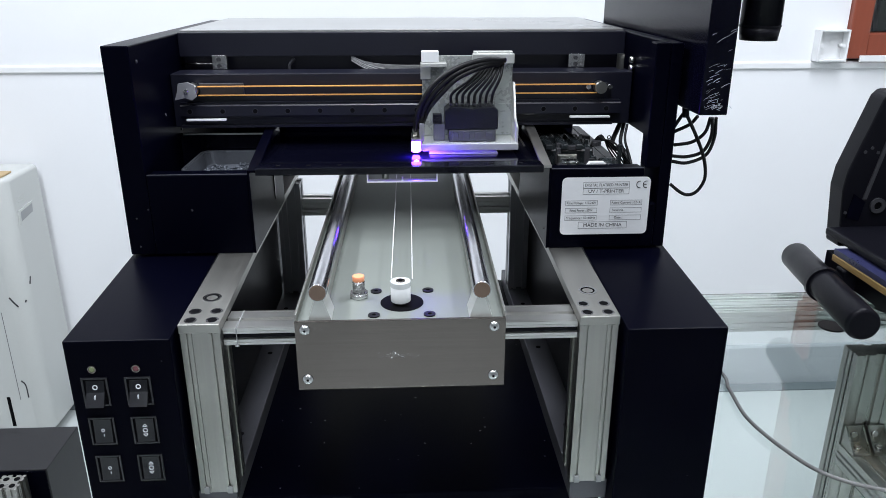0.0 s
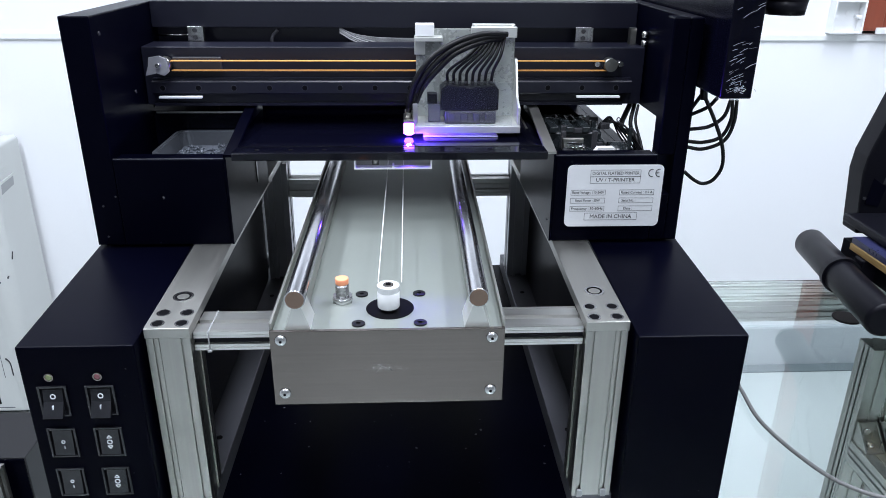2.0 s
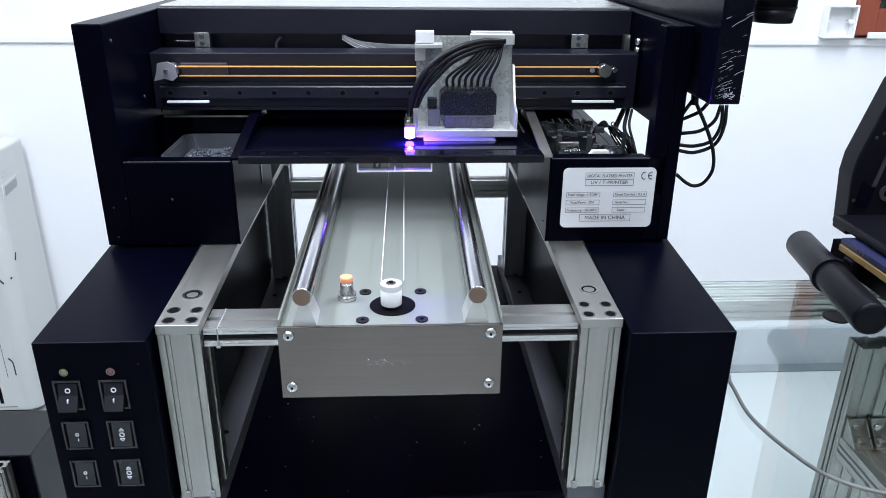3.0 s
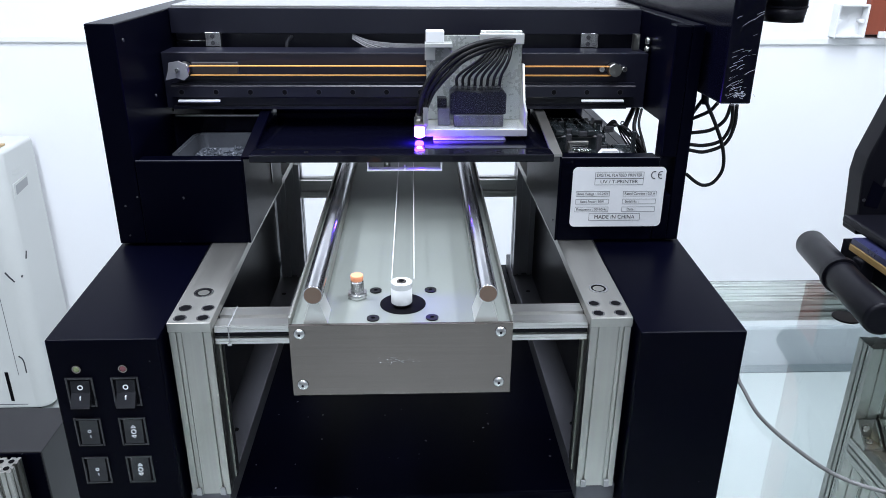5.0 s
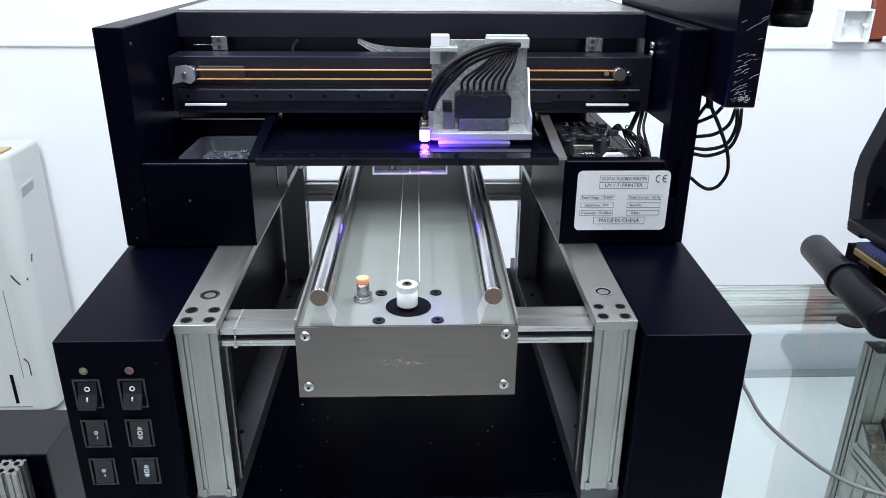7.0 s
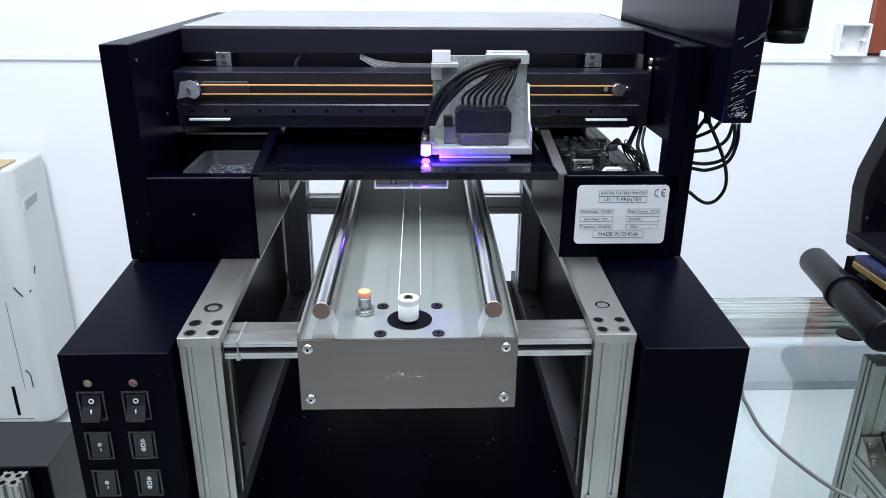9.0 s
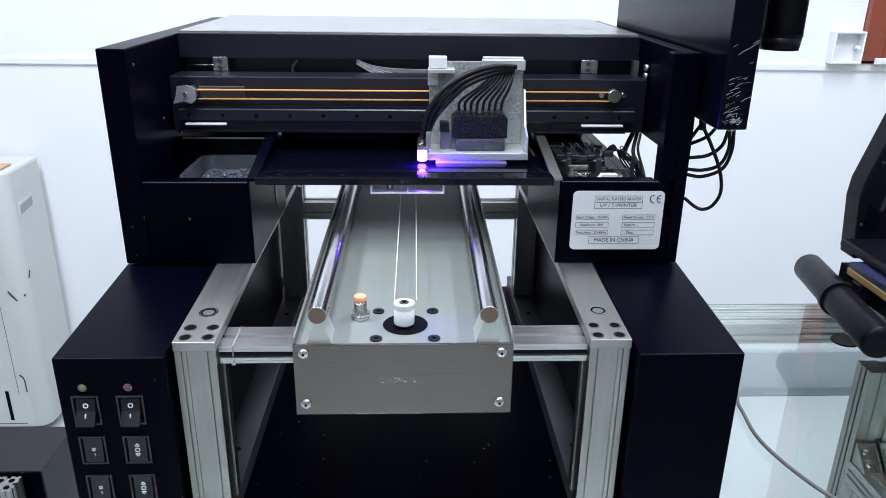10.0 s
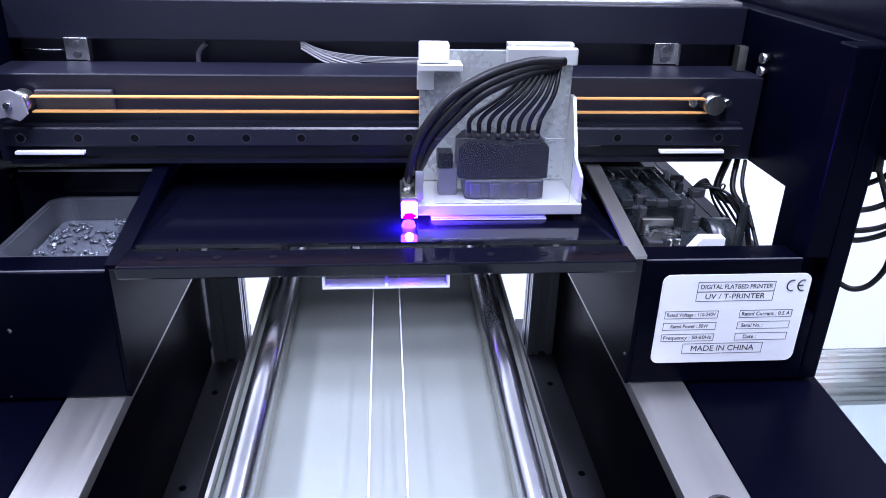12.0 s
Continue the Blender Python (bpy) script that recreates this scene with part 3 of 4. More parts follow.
def slide_bed():
    part("bed", prism(bmesh.new(), [(-0.0935, 0.6035), (0.0935, 0.6035), (0.1025, 1.31), (-0.0935, 1.31)], "z", 1.004, 1.070), BED, printer, "pale aluminium slide bed")
    splay = {-1: 0.0, 1: 0.009}
    for s in (-1, 1):
        xa, xb = sorted((s * 0.0938, s * 0.0958))
        edge = prism(bmesh.new(), [(xa, 0.6035), (xb, 0.6035), (xb + splay[s], 1.31), (xa + splay[s], 1.31)], "z", 1.004, 1.0765)
        part("bed_edge", edge, ALU_FLAT, printer)
        part("guide_rod", C((s * 0.0733, 0.6008, 1.0985), (s * 0.0733 + splay[s], 1.30, 1.0985), 0.0082, 32, bevel=0.0006), CHROME, printer, "polished steel guide rod")
    both(lambda s: part("rod_end", C((s * 0.0733, 0.6004, 1.0985), (s * 0.0733, 0.6008, 1.0985), 0.0074, 28), COPPERY, printer, "dull brown sawn rod end"))
    for s in (-1, 1):
        bm = prism(bmesh.new(), [(s * 0.073 - 0.0105, 1.0702), (s * 0.073 + 0.0105, 1.0702), (s * 0.073 + 0.0035, 1.0912), (s * 0.073 - 0.0035, 1.0912)], "y", 0.604, 0.632)
        part("rod_saddle", bm, SADDLE, printer)
        part("rod_support", prism(bmesh.new(), [(s * 0.073 - 0.004, 0.6325), (s * 0.073 + 0.004, 0.6325), (s * 0.073 + 0.004 + splay[s], 1.30), (s * 0.073 - 0.004 + splay[s], 1.30)], "z", 1.0702, 1.0912), ALU_FLAT, printer)
    plate = part("front_plate", B(-0.0955, 0.0955, 0.5995, 0.6030, 1.0015, 1.0712, bevel=0.0006), STEEL, printer, "brushed steel front plate with faint scuffs")
    for x in (-0.0865, 0.085):
        for z in (1.0128, 1.0630):
            sc = bmesh.new()
            bmesh.ops.create_uvsphere(sc, u_segments=24, v_segments=12, radius=0.0050)
            bmesh.ops.transform(sc, matrix=Matrix.Translation((x, 0.5994, z)) @ Matrix.Diagonal((1, 0.55, 1, 1)), verts=sc.verts)
            for f in sc.faces:
                f.smooth = True
            part("screw", sc, SCREW, plate)
            part("screw_socket", C((x, 0.5972, z), (x, 0.59655, z), 0.0013, 6), DARKHOLE, plate)
    scuff = bmesh.new()
    rnd = random.Random(4)
    for i in range(26):
        x, z = rnd.gauss(-0.004, 0.010), rnd.gauss(1.0345, 0.0018)
        a, ln = rnd.uniform(-0.6, 0.9), rnd.uniform(0.001, 0.005)
        cyl(scuff, (x, 0.5995, z), (x + ln * math.cos(a), 0.5995, z + ln * math.sin(a)), rnd.uniform(0.00008, 0.00018), 5)
    part("scuff", scuff, SCREW, plate, "faint scratches")
    part("motor_opening", C((0.001, 0.640, 1.0701), (0.001, 0.640, 1.0706), 0.0205, 40), DARKHOLE, printer, "round black opening")
    for x in (-0.0245, 0.0265):
        for y in (0.612, 0.667):
            part("bed_bolt", ring(bmesh.new(), (x, y, 1.0701), (0, 0, 1), 0.0020, 0.0055, 0.0012, 20), RUBBER, printer)
            part("bolt_socket", C((x, y, 1.0701), (x, y, 1.0705), 0.0022, 12), DARKHOLE, printer)
    # drive coupler on its shaft
    bm = C((0.0, 0.637, 1.0706), (0.0, 0.637, 1.0735), 0.0070, 24)
    ring(bm, (0.0, 0.637, 1.0733), (0, 0, 1), 0.0, 0.0090, 0.0010, 28)
    cp = part("drive_coupler", bm, SCREW, printer, "steel shaft hub")
    bm = C((0.0, 0.637, 1.0738), (0.0, 0.637, 1.0885), 0.0094, 32, bevel=0.0005)
    part("sleeve", bm, WHITEPL, cp, "white plastic sleeve")
    part("collar", ring(bmesh.new(), (0.0, 0.637, 1.0885), (0, 0, 1), 0.0045, 0.0094, 0.0052, 32), COLLAR, cp, "pale translucent collar")
    part("shaft", C((0.0, 0.637, 1.0905), (0.0, 0.637, 1.0945), 0.0042, 20), STEEL, cp)
    part("shaft_bore", C((0.0, 0.637, 1.0945), (0.0, 0.637, 1.0948), 0.0022, 12), DARKHOLE, cp)
    # sensor
    x, y = -0.0405, 0.655
    bm = C((x, y, 1.0702), (x, y, 1.0752), 0.0095, 6)
    ring(bm, (x, y, 1.0752), (0, 0, 1), 0.0, 0.0082, 0.0007)
    se = part("proximity_sensor", bm, SCREW, printer, "threaded steel proximity sensor")
    part("barrel", C((x, y, 1.0757), (x, y, 1.0870), 0.0056, 24), SCREW, se)
    for i in range(9):
        part("thread", ring(bmesh.new(), (x, y, 1.0762 + i * 0.0011), (0, 0, 1), 0.005, 0.006, 0.0006, 20), SCREW, se)
    part("cap", C((x, y, 1.0870), (x, y, 1.0925), 0.0058, 24, bevel=0.0008), ORANGE, se, "orange plastic cap")
    for x in (-0.0088, 0.0112):
        part("drive_cord", sweep(bmesh.new(), [(x, 0.645, 1.0925), (x + 0.002, 1.28, 1.0925)], 0.00055, 6), CORD, printer, "thin pale drive cord")


slide_bed()

# ---- gantry ----
GY = 0.86


def gantry():
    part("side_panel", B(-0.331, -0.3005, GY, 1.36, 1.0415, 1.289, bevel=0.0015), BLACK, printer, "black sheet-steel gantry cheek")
    prof = [(GY, 1.0415), (1.36, 1.0415), (1.36, 1.098), (0.935, 1.098), (0.935, 1.170), (1.36, 1.170), (1.36, 1.290), (GY, 1.290)]
    bm = prism(bmesh.new(), prof, "x", 0.3145, 0.329)
    box(bm, 0.2965, 0.3144, GY, GY + 0.020, 1.1430, 1.290)
    box(bm, 0.2965, 0.3144, GY, 1.36, 1.0415, 1.0980)
    bmesh.ops.bevel(bm, geom=[e for e in bm.edges if min(v.co.y for v in e.verts) < GY + 0.001], offset=0.0015, segments=2, affect="EDGES", profile=0.5)
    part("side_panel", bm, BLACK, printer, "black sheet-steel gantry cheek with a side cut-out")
    for x, z in ((-0.318, 1.088), (-0.303, 1.099), (-0.318, 1.052), (0.176, 1.068)):
        part("front_screw", C((x, GY - 0.0007, z), (x, GY + 0.0005, z), 0.0011, 10), DARKGREY, printer)
    # front boxes under the opening
    for s, xa, xb, z in ((-1, 0.1822, 0.3000, 1.1405), (1, 0.1822, 0.2960, 1.1425)):
        part("front_panel", bx(s, xa, xb, GY, 0.864, 1.0415, z, bevel=0.001), BLACK, printer, "black front panel")
        # Thin grey strip paints the edge highlight on the front lip.
        part("lip_highlight", bx(s, xa, xb, GY + 0.0012, GY + 0.0030, z + 0.0001, z + 0.0006), BARGREY, printer, "pale strip painting the highlight along the lip")
        part("front_lip", bx(s, xa, xb, 0.8643, 0.888, z - 0.006, z - 0.001, bevel=0.001), BLACK, printer)
        bm = prism(bmesh.new(), [(GY, 1.0415), (1.09, 1.0415), (1.09, 1.166), (0.99, 1.166), (GY, z + 0.002)], "x", *sorted((s * 0.1795, s * 0.1820)))
        part("inner_wall", bm, BLACK, printer, "black sheet inner wall")
        bm = prism(bmesh.new(), [(GY, z + 0.0022), (0.99, 1.1662), (1.09, 1.1662), (1.09, 1.1690), (0.99, 1.1690), (GY, z + 0.0050)], "x", *sorted((s * 0.1700, s * 0.1820)))
        part("wall_flange", bm, BLACK if s < 0 else ALU_FLAT, printer, "black folded flange" if s < 0 else "bare folded metal flange")
        part("well_floor", bx(s, 0.1822, 0.296, 0.889, 1.10, 1.060, 1.066), BLACK_GLOSS, printer)
    part("well_back", B(-0.300, -0.1785, 1.012, 1.018, 1.0665, 1.160), BLACK_GLOSS, printer)
    part("edge_strip", B(-0.296, -0.184, 1.0095, 1.0117, 1.1585, 1.1605), ALU_X, printer, "bare bright metal edge")
    part("edge_strip", B(-0.1862, -0.1842, 1.0090, 1.0117, 1.138, 1.158), ALU_X, printer, "bare bright metal edge")
    # platform
    part("platform", B(-0.1790, 0.1790, 0.8870, 1.09, 1.1445, 1.1475), PLATFORM, printer, "black media platform")
    part("platform_front", B(-0.1695, 0.1695, 0.843, 0.8680, 1.1430, 1.1520, bevel=0.0012), PLATFORM, printer, "black front bar of the media platform")
    part("platform_bore", C((-0.0040, 1.0160, 1.1474), (-0.0040, 1.0160, 1.1479), 0.0034, 16), DARKHOLE, printer)
    part("platform_slit", prism(bmesh.new(), [(0.1640, 0.9680), (0.1665, 0.9680), (0.1685, 1.0610), (0.1660, 1.0610)], "z", 1.1474, 1.1479), ALU_X, printer, "bare metal edge of the platform slit")
    for x in (-0.144, -0.108, -0.072, 0.072, 0.108, 0.144):
        # Flat black disc paints the shade in a small hole.
        part("platform_hole", C((x, 0.8555, 1.1517), (x, 0.8555, 1.1524), 0.0028, 14), DARKHOLE, printer)
    # Added plate blocks the bright wall showing behind the platform.
    part("platform_gap_blocker", B(-0.1695, 0.1695, 1.0905, 1.0950, 1.1400, 1.1715), BLACK_GLOSS, printer)
    bm = B(-0.040, 0.044, 0.846, 0.858, 1.1325, 1.1340)
    box(bm, -0.040, -0.0384, 0.846, 0.858, 1.1340, 1.1430)
    box(bm, 0.0424, 0.044, 0.846, 0.858, 1.1340, 1.1430)
    box(bm, 0.0010, 0.0030, 0.846, 0.858, 1.1340, 1.1365)
    part("platform_bracket", bm, WHITEPL, printer, "white channel bracket")
    part("platform_spindle", C((-0.020, 0.915, 1.116), (-0.020, 0.915, 1.1445), 0.0042, 16), SCREW, printer)
    # lid
    part("lid", B(-0.3000, 0.3140, 1.0620, 1.36, 1.2885, 1.2925, bevel=0.001), LIDM, printer, "satin grey top lid")
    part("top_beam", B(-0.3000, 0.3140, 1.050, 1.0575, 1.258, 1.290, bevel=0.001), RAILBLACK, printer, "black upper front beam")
    part("back_panel", B(-0.3000, 0.3140, 1.345, 1.355, 1.165, 1.288), BLACK_GLOSS, printer)
    for x0, x1 in ((-0.3000, -0.1900), (0.1900, 0.3135)):
        part("back_panel", B(x0, x1, 1.345, 1.355, 1.0345, 1.1648), BLACK_GLOSS, printer)
    part("underside", B(-0.3000, 0.2960, 1.10, 1.344, 1.155, 1.164), BLACK_GLOSS, printer)
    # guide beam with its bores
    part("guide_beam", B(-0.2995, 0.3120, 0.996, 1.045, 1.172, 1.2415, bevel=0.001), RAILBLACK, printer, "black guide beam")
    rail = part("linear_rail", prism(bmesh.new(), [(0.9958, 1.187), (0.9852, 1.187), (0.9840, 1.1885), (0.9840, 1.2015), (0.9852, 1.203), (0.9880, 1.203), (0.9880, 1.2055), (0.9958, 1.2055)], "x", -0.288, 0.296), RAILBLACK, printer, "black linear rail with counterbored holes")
    for i in range(14):
        x = -0.276 + i * 0.0425
        # Lighter ring and black disc paint each bore's lit rim and shade.
        part("rail_bore", ring(bmesh.new(), (x, 0.9840, 1.1945), (0, -1, 0), 0.0031, 0.0037, 0.0004, 20), DARKGREY, rail)
        part("bore_shade", C((x, 0.9840, 1.1945), (x, 0.9837, 1.1945), 0.0031, 18), DARKHOLE, rail)
    part("rail_lower_edge", B(-0.290, 0.288, 0.990, 0.9956, 1.172, 1.1755), RAILBLACK, printer)
    for x0, x1 in ((-0.280, -0.229), (0.227, 0.281)):
        part("end_stop", B(x0, x1, 0.978, 0.9835, 1.1830, 1.1855, bevel=0.0004), WHITEPL, printer, "white end-stop strip")
    # belt drive
    for z in (1.2268, 1.2156):
        part("belt", B(-0.262, 0.262, 0.9815, 0.9875, z - 0.0005, z + 0.0005), BELT, printer, "amber toothed belt edge")
    bm = C((-0.270, 0.976, 1.2230), (-0.270, 0.992, 1.2230), 0.0082, 24)
    part("idler_pulley", bm, ALU, printer)
    part("pulley_bracket", prism(bmesh.new(), [(-0.290, 1.211), (-0.277, 1.214), (-0.268, 1.211), (-0.262, 1.216), (-0.264, 1.230), (-0.272, 1.234), (-0.284, 1.232), (-0.286, 1.222)], "y", 0.9725, 0.9755), DARKALU, printer, "grey cast pulley bracket")
    part("pulley_nut", C((-0.274, 0.9725, 1.2230), (-0.274, 0.969, 1.2230), 0.0028, 6), SCREW, printer)
    part("belt_tensioner", B(-0.262, -0.205, 0.990, 0.9957, 1.214, 1.230, bevel=0.0008), DARKGREY, printer)
    part("drive_pulley", C((0.266, 0.976, 1.2230), (0.266, 0.992, 1.2230), 0.0078, 24), ALU, printer, "toothed metal pulley")
    for dx in (-0.015, 0.014):
        part("pulley_bolt", C((0.266 + dx, 0.984, 1.2230), (0.266 + dx, 0.9955, 1.2230), 0.0032, 14), SCREW, printer)
    for x in (-0.2455, 0.2455):
        cl = bmesh.new()
        box(cl, x - 0.0105, x + 0.0105, 1.0460, 1.0496, 1.2420, 1.2600, bevel=0.0005)
        box(cl, x + 0.0085, x + 0.0105, 1.0400, 1.0460, 1.2425, 1.2600)
        ob = part("angle_clip", cl, SCREW, printer, "small bare metal angle clip")
        for z in (1.2465, 1.2550):
            part("clip_screw", C((x - 0.001, 1.0460, z), (x - 0.001, 1.0440, z), 0.0028, 12), DARKGREY, ob)
    part("back_web", B(-0.2995, 0.3140, 1.070, 1.078, 1.172, 1.288), RAILBLACK, printer)
    part("encoder_post", B(0.2985, 0.3060, 1.02, 1.03, 1.2420, 1.262), ALU, printer)
    for z in (1.246, 1.2565):
        part("cheek_screw", C((0.3144, 1.00, z), (0.308, 1.00, z), 0.0042, 14), SCREW, printer)
    for y, z in ((0.88, 1.27), (0.96, 1.195), (1.02, 1.165), (0.90, 1.10)):
        part("cheek_screw", C((-0.3004, y, z), (-0.2990, y, z), 0.0020, 12), DARKGREY, printer)
    # wiring behind the beam
    def ribbon(points, w):
        bm = bmesh.new()
        for k in range(5):
            sweep(bm, [(x, y - 0.0004 * k, z + (k - 2) * w / 5) for x, y, z in points], w * 0.085, 6)
        part("flat_cable", bm, RIBBON, printer, "pale grey flat ribbon cable")
    ribbon([(-0.0670, 1.0560, 1.2550), (-0.0450, 1.0560, 1.2470), (-0.0120, 1.0560, 1.2430), (0.0410, 1.0560, 1.2420)], 0.006)
    for i in range(4):
        part("loom", sweep(bmesh.new(), [(x, y - 0.003, z + 0.0035 - 0.0022 * i - 0.004 * k) for k, (x, y, z) in enumerate([(-0.0670, 1.0560, 1.2550), (-0.0450, 1.0560, 1.2470), (-0.0120, 1.0560, 1.2430), (0.0410, 1.0560, 1.2420)])], 0.0009, 6), RIBBON if i % 2 else TIE, printer, "thin pale wire")
    part("loom", sweep(bmesh.new(), [(-0.1460, 1.0600, 1.2540), (-0.1530, 1.0600, 1.2460), (-0.1540, 1.0600, 1.2350)], 0.0022, 8), BARGREY, printer, "grey cable loop")
    part("tie_rod", C((-0.300, 1.06, 1.2475), (-0.256, 1.06, 1.2475), 0.0012, 8), SCREW, printer)


gantry()


def rating_label():
    x0, x1, z0, z1, y = 0.1960, 0.3050, 1.0592, 1.1322, GY
    bm = bmesh.new()
    r, seg = 0.006, 6
    pts = []
    for cx, cz, a0 in ((x1 - r, z1 - r, 0), (x0 + r, z1 - r, 90), (x0 + r, z0 + r, 180), (x1 - r, z0 + r, 270)):
        for k in range(seg + 1):
            a = radians(a0 + 90 * k / seg)
            pts.append((cx + r * math.cos(a), cz + r * math.sin(a)))
    prism(bm, pts, "y", y - 0.0009, y - 0.0001)
    lab = part("rating_label", bm, LABELW, printer, "pale foil rating label with black print")
    yy = y - 0.0011

    def frame_box(cx, cz, w, h, t=0.00035):
        fb = bmesh.new()
        for a, b, c, d in ((-w / 2, w / 2, h / 2 - t, h / 2), (-w / 2, w / 2, -h / 2, -h / 2 + t), (-w / 2, -w / 2 + t, -h / 2 + t, h / 2 - t), (w / 2 - t, w / 2, -h / 2 + t, h / 2 - t)):
            box(fb, cx + a, cx + b, yy, yy + 0.0002, cz + c, cz + d)
        part("printed_frame", fb, INK, lab)

    def line(text, cx, cz, size, width):
        lettering("print", text, size, Matrix.Translation((cx, yy, cz)) @ FACING, INK, lab, width)
    cx = 0.2505
    frame_box(cx, 1.1225, 0.057, 0.0080)
    line("DIGITAL FLATBED PRINTER", cx, 1.1225, 0.0050, 0.053)
    frame_box(cx, 1.1147, 0.057, 0.0078)
    line("UV / T-PRINTER", cx, 1.1147, 0.0058, 0.044)
    for i, (a, b) in enumerate((("Rated Voltage : 110-240V", "Rated Current : 0.5 A"), ("Rated Power : 50W", "Serial No. :"), ("Frequency : 50-60Hz", "Date :"))):
        z = 1.1000 - i * 0.0096
        frame_box(0.2210, z, 0.0395, 0.0062, 0.0003)
        line(a, 0.2208, z, 0.0042, 0.036 if i != 1 else 0.028)
        frame_box(0.2765, z, 0.0395, 0.0062, 0.0003)
        line(b, 0.2765 if i == 0 else 0.268, z, 0.0042, (0.036, 0.016, 0.010)[i])
    frame_box(0.249, 1.0712, 0.061, 0.0088)
    line("MADE IN CHINA", 0.249, 1.0712, 0.0066, 0.048)
    # conformity mark
    for mx, tongue in ((0.2925, False), (0.3005, True)):
        arc = bmesh.new()
        ps = [(mx + 0.0038 * math.cos(radians(a)), yy, 1.1228 + 0.0042 * math.sin(radians(a))) for a in range(75, 290, 15)]
        sweep(arc, [(p[0] - 0.001, p[1], p[2]) for p in ps], 0.0005, 6, 2)
        if tongue:
            cyl(arc, (mx - 0.0045, yy, 1.1228), (mx - 0.0008, yy, 1.1228), 0.0005, 6)
        part("conformity_mark", arc, INK, lab)


rating_label()


def ink_cabinet():
    cab = part("ink_cabinet", B(0.3355, 0.3680, 0.811, 1.262, 1.215, 1.62, bevel=0.0015), BLACK_GLOSS, printer, "tall black side cabinet with scuffed front edge")
    scr = bmesh.new()
    rnd = random.Random(11)
    for i in range(30):
        x, z, a, ln = rnd.uniform(0.339, 0.360), 1.221 + 0.085 * rnd.random() ** 1.3, rnd.gauss(0.42, 0.12), rnd.uniform(0.002, 0.015)
        ex = min(0.3668, x + ln * math.cos(a))
        sweep(scr, [(x, 0.8107, z), ((x + ex) / 2, 0.8107, z + (ex - x) * math.tan(a) * 0.62), (ex, 0.8107, z + (ex - x) * math.tan(a))], rnd.uniform(0.00006, 0.00024), 5, 4)
    for i in range(34):
        x, z, a, ln = rnd.gauss(0.352, 0.0050), rnd.gauss(1.2255, 0.0018), rnd.gauss(0.2, 0.5), rnd.uniform(0.001, 0.004)
        cyl(scr, (x, 0.8107, z), (x + ln * math.cos(a), 0.8107, z + ln * math.sin(a)), rnd.uniform(0.0001, 0.0004), 5)
    part("scratches", scr, SCRATCH, cab, "pale scratches")
    part("cabinet_bracket", B(0.3293, 0.3352, 0.90, 1.20, 1.23, 1.28), BLACK, printer)
    bm = C((0.470, 0.98, 1.283), (0.470, 0.98, 1.300), 0.0235, 32, 0.0255)
    cyl(bm, (0.470, 0.98, 1.300), (0.470, 0.98, 1.55), 0.0255, 32)
    ring(bm, (0.470, 0.98, 1.300), (0, 0, 1), 0.024, 0.0262, 0.002, 32)
    part("filter_canister", bm, PLASTIC, printer, "black cylindrical canister")
    part("canister_bracket", B(0.3683, 0.4440, 0.965, 0.995, 1.40, 1.43), BLACK, printer)
    rnd = random.Random(3)
    loops = (
        [(0.3640, 0.885, 1.2010), (0.3590, 0.895, 1.1890), (0.3440, 0.905, 1.1780)],
        [(0.3800, 0.885, 1.1990), (0.3780, 0.892, 1.1790), (0.3650, 0.898, 1.1660), (0.3450, 0.905, 1.1610)],
        [(0.3820, 0.885, 1.1990), (0.3860, 0.890, 1.1760), (0.3800, 0.895, 1.1550), (0.3620, 0.900, 1.1470), (0.3440, 0.905, 1.1470)],
        [(0.3870, 0.885, 1.1990), (0.3900, 0.890, 1.1730), (0.3840, 0.895, 1.1500), (0.3630, 0.900, 1.1390), (0.3450, 0.905, 1.1400)],
        [(0.3480, 0.885, 1.2060), (0.3670, 0.888, 1.1740), (0.3810, 0.891, 1.1450), (0.3860, 0.894, 1.1200), (0.3790, 0.896, 1.1030), (0.3690, 0.899, 1.0970), (0.3590, 0.902, 1.1000), (0.3460, 0.905, 1.1100)],
        [(0.3460, 0.885, 1.2050), (0.3430, 0.895, 1.1920), (0.3410, 0.905, 1.1800)],
    )
    for pts in loops:
        part("hose", sweep(bmesh.new(), pts, 0.0022, 8), RUBBER, printer, "black looped cable")
    part("hose_connector", C((0.3470, 0.885, 1.2180), (0.3490, 0.885, 1.2000), 0.0042, 12), PLASTIC, printer)
    part("cheek_plug", B(0.3292, 0.333, 0.88, 0.90, 1.085, 1.105, bevel=0.001), PLASTIC, printer)


ink_cabinet()


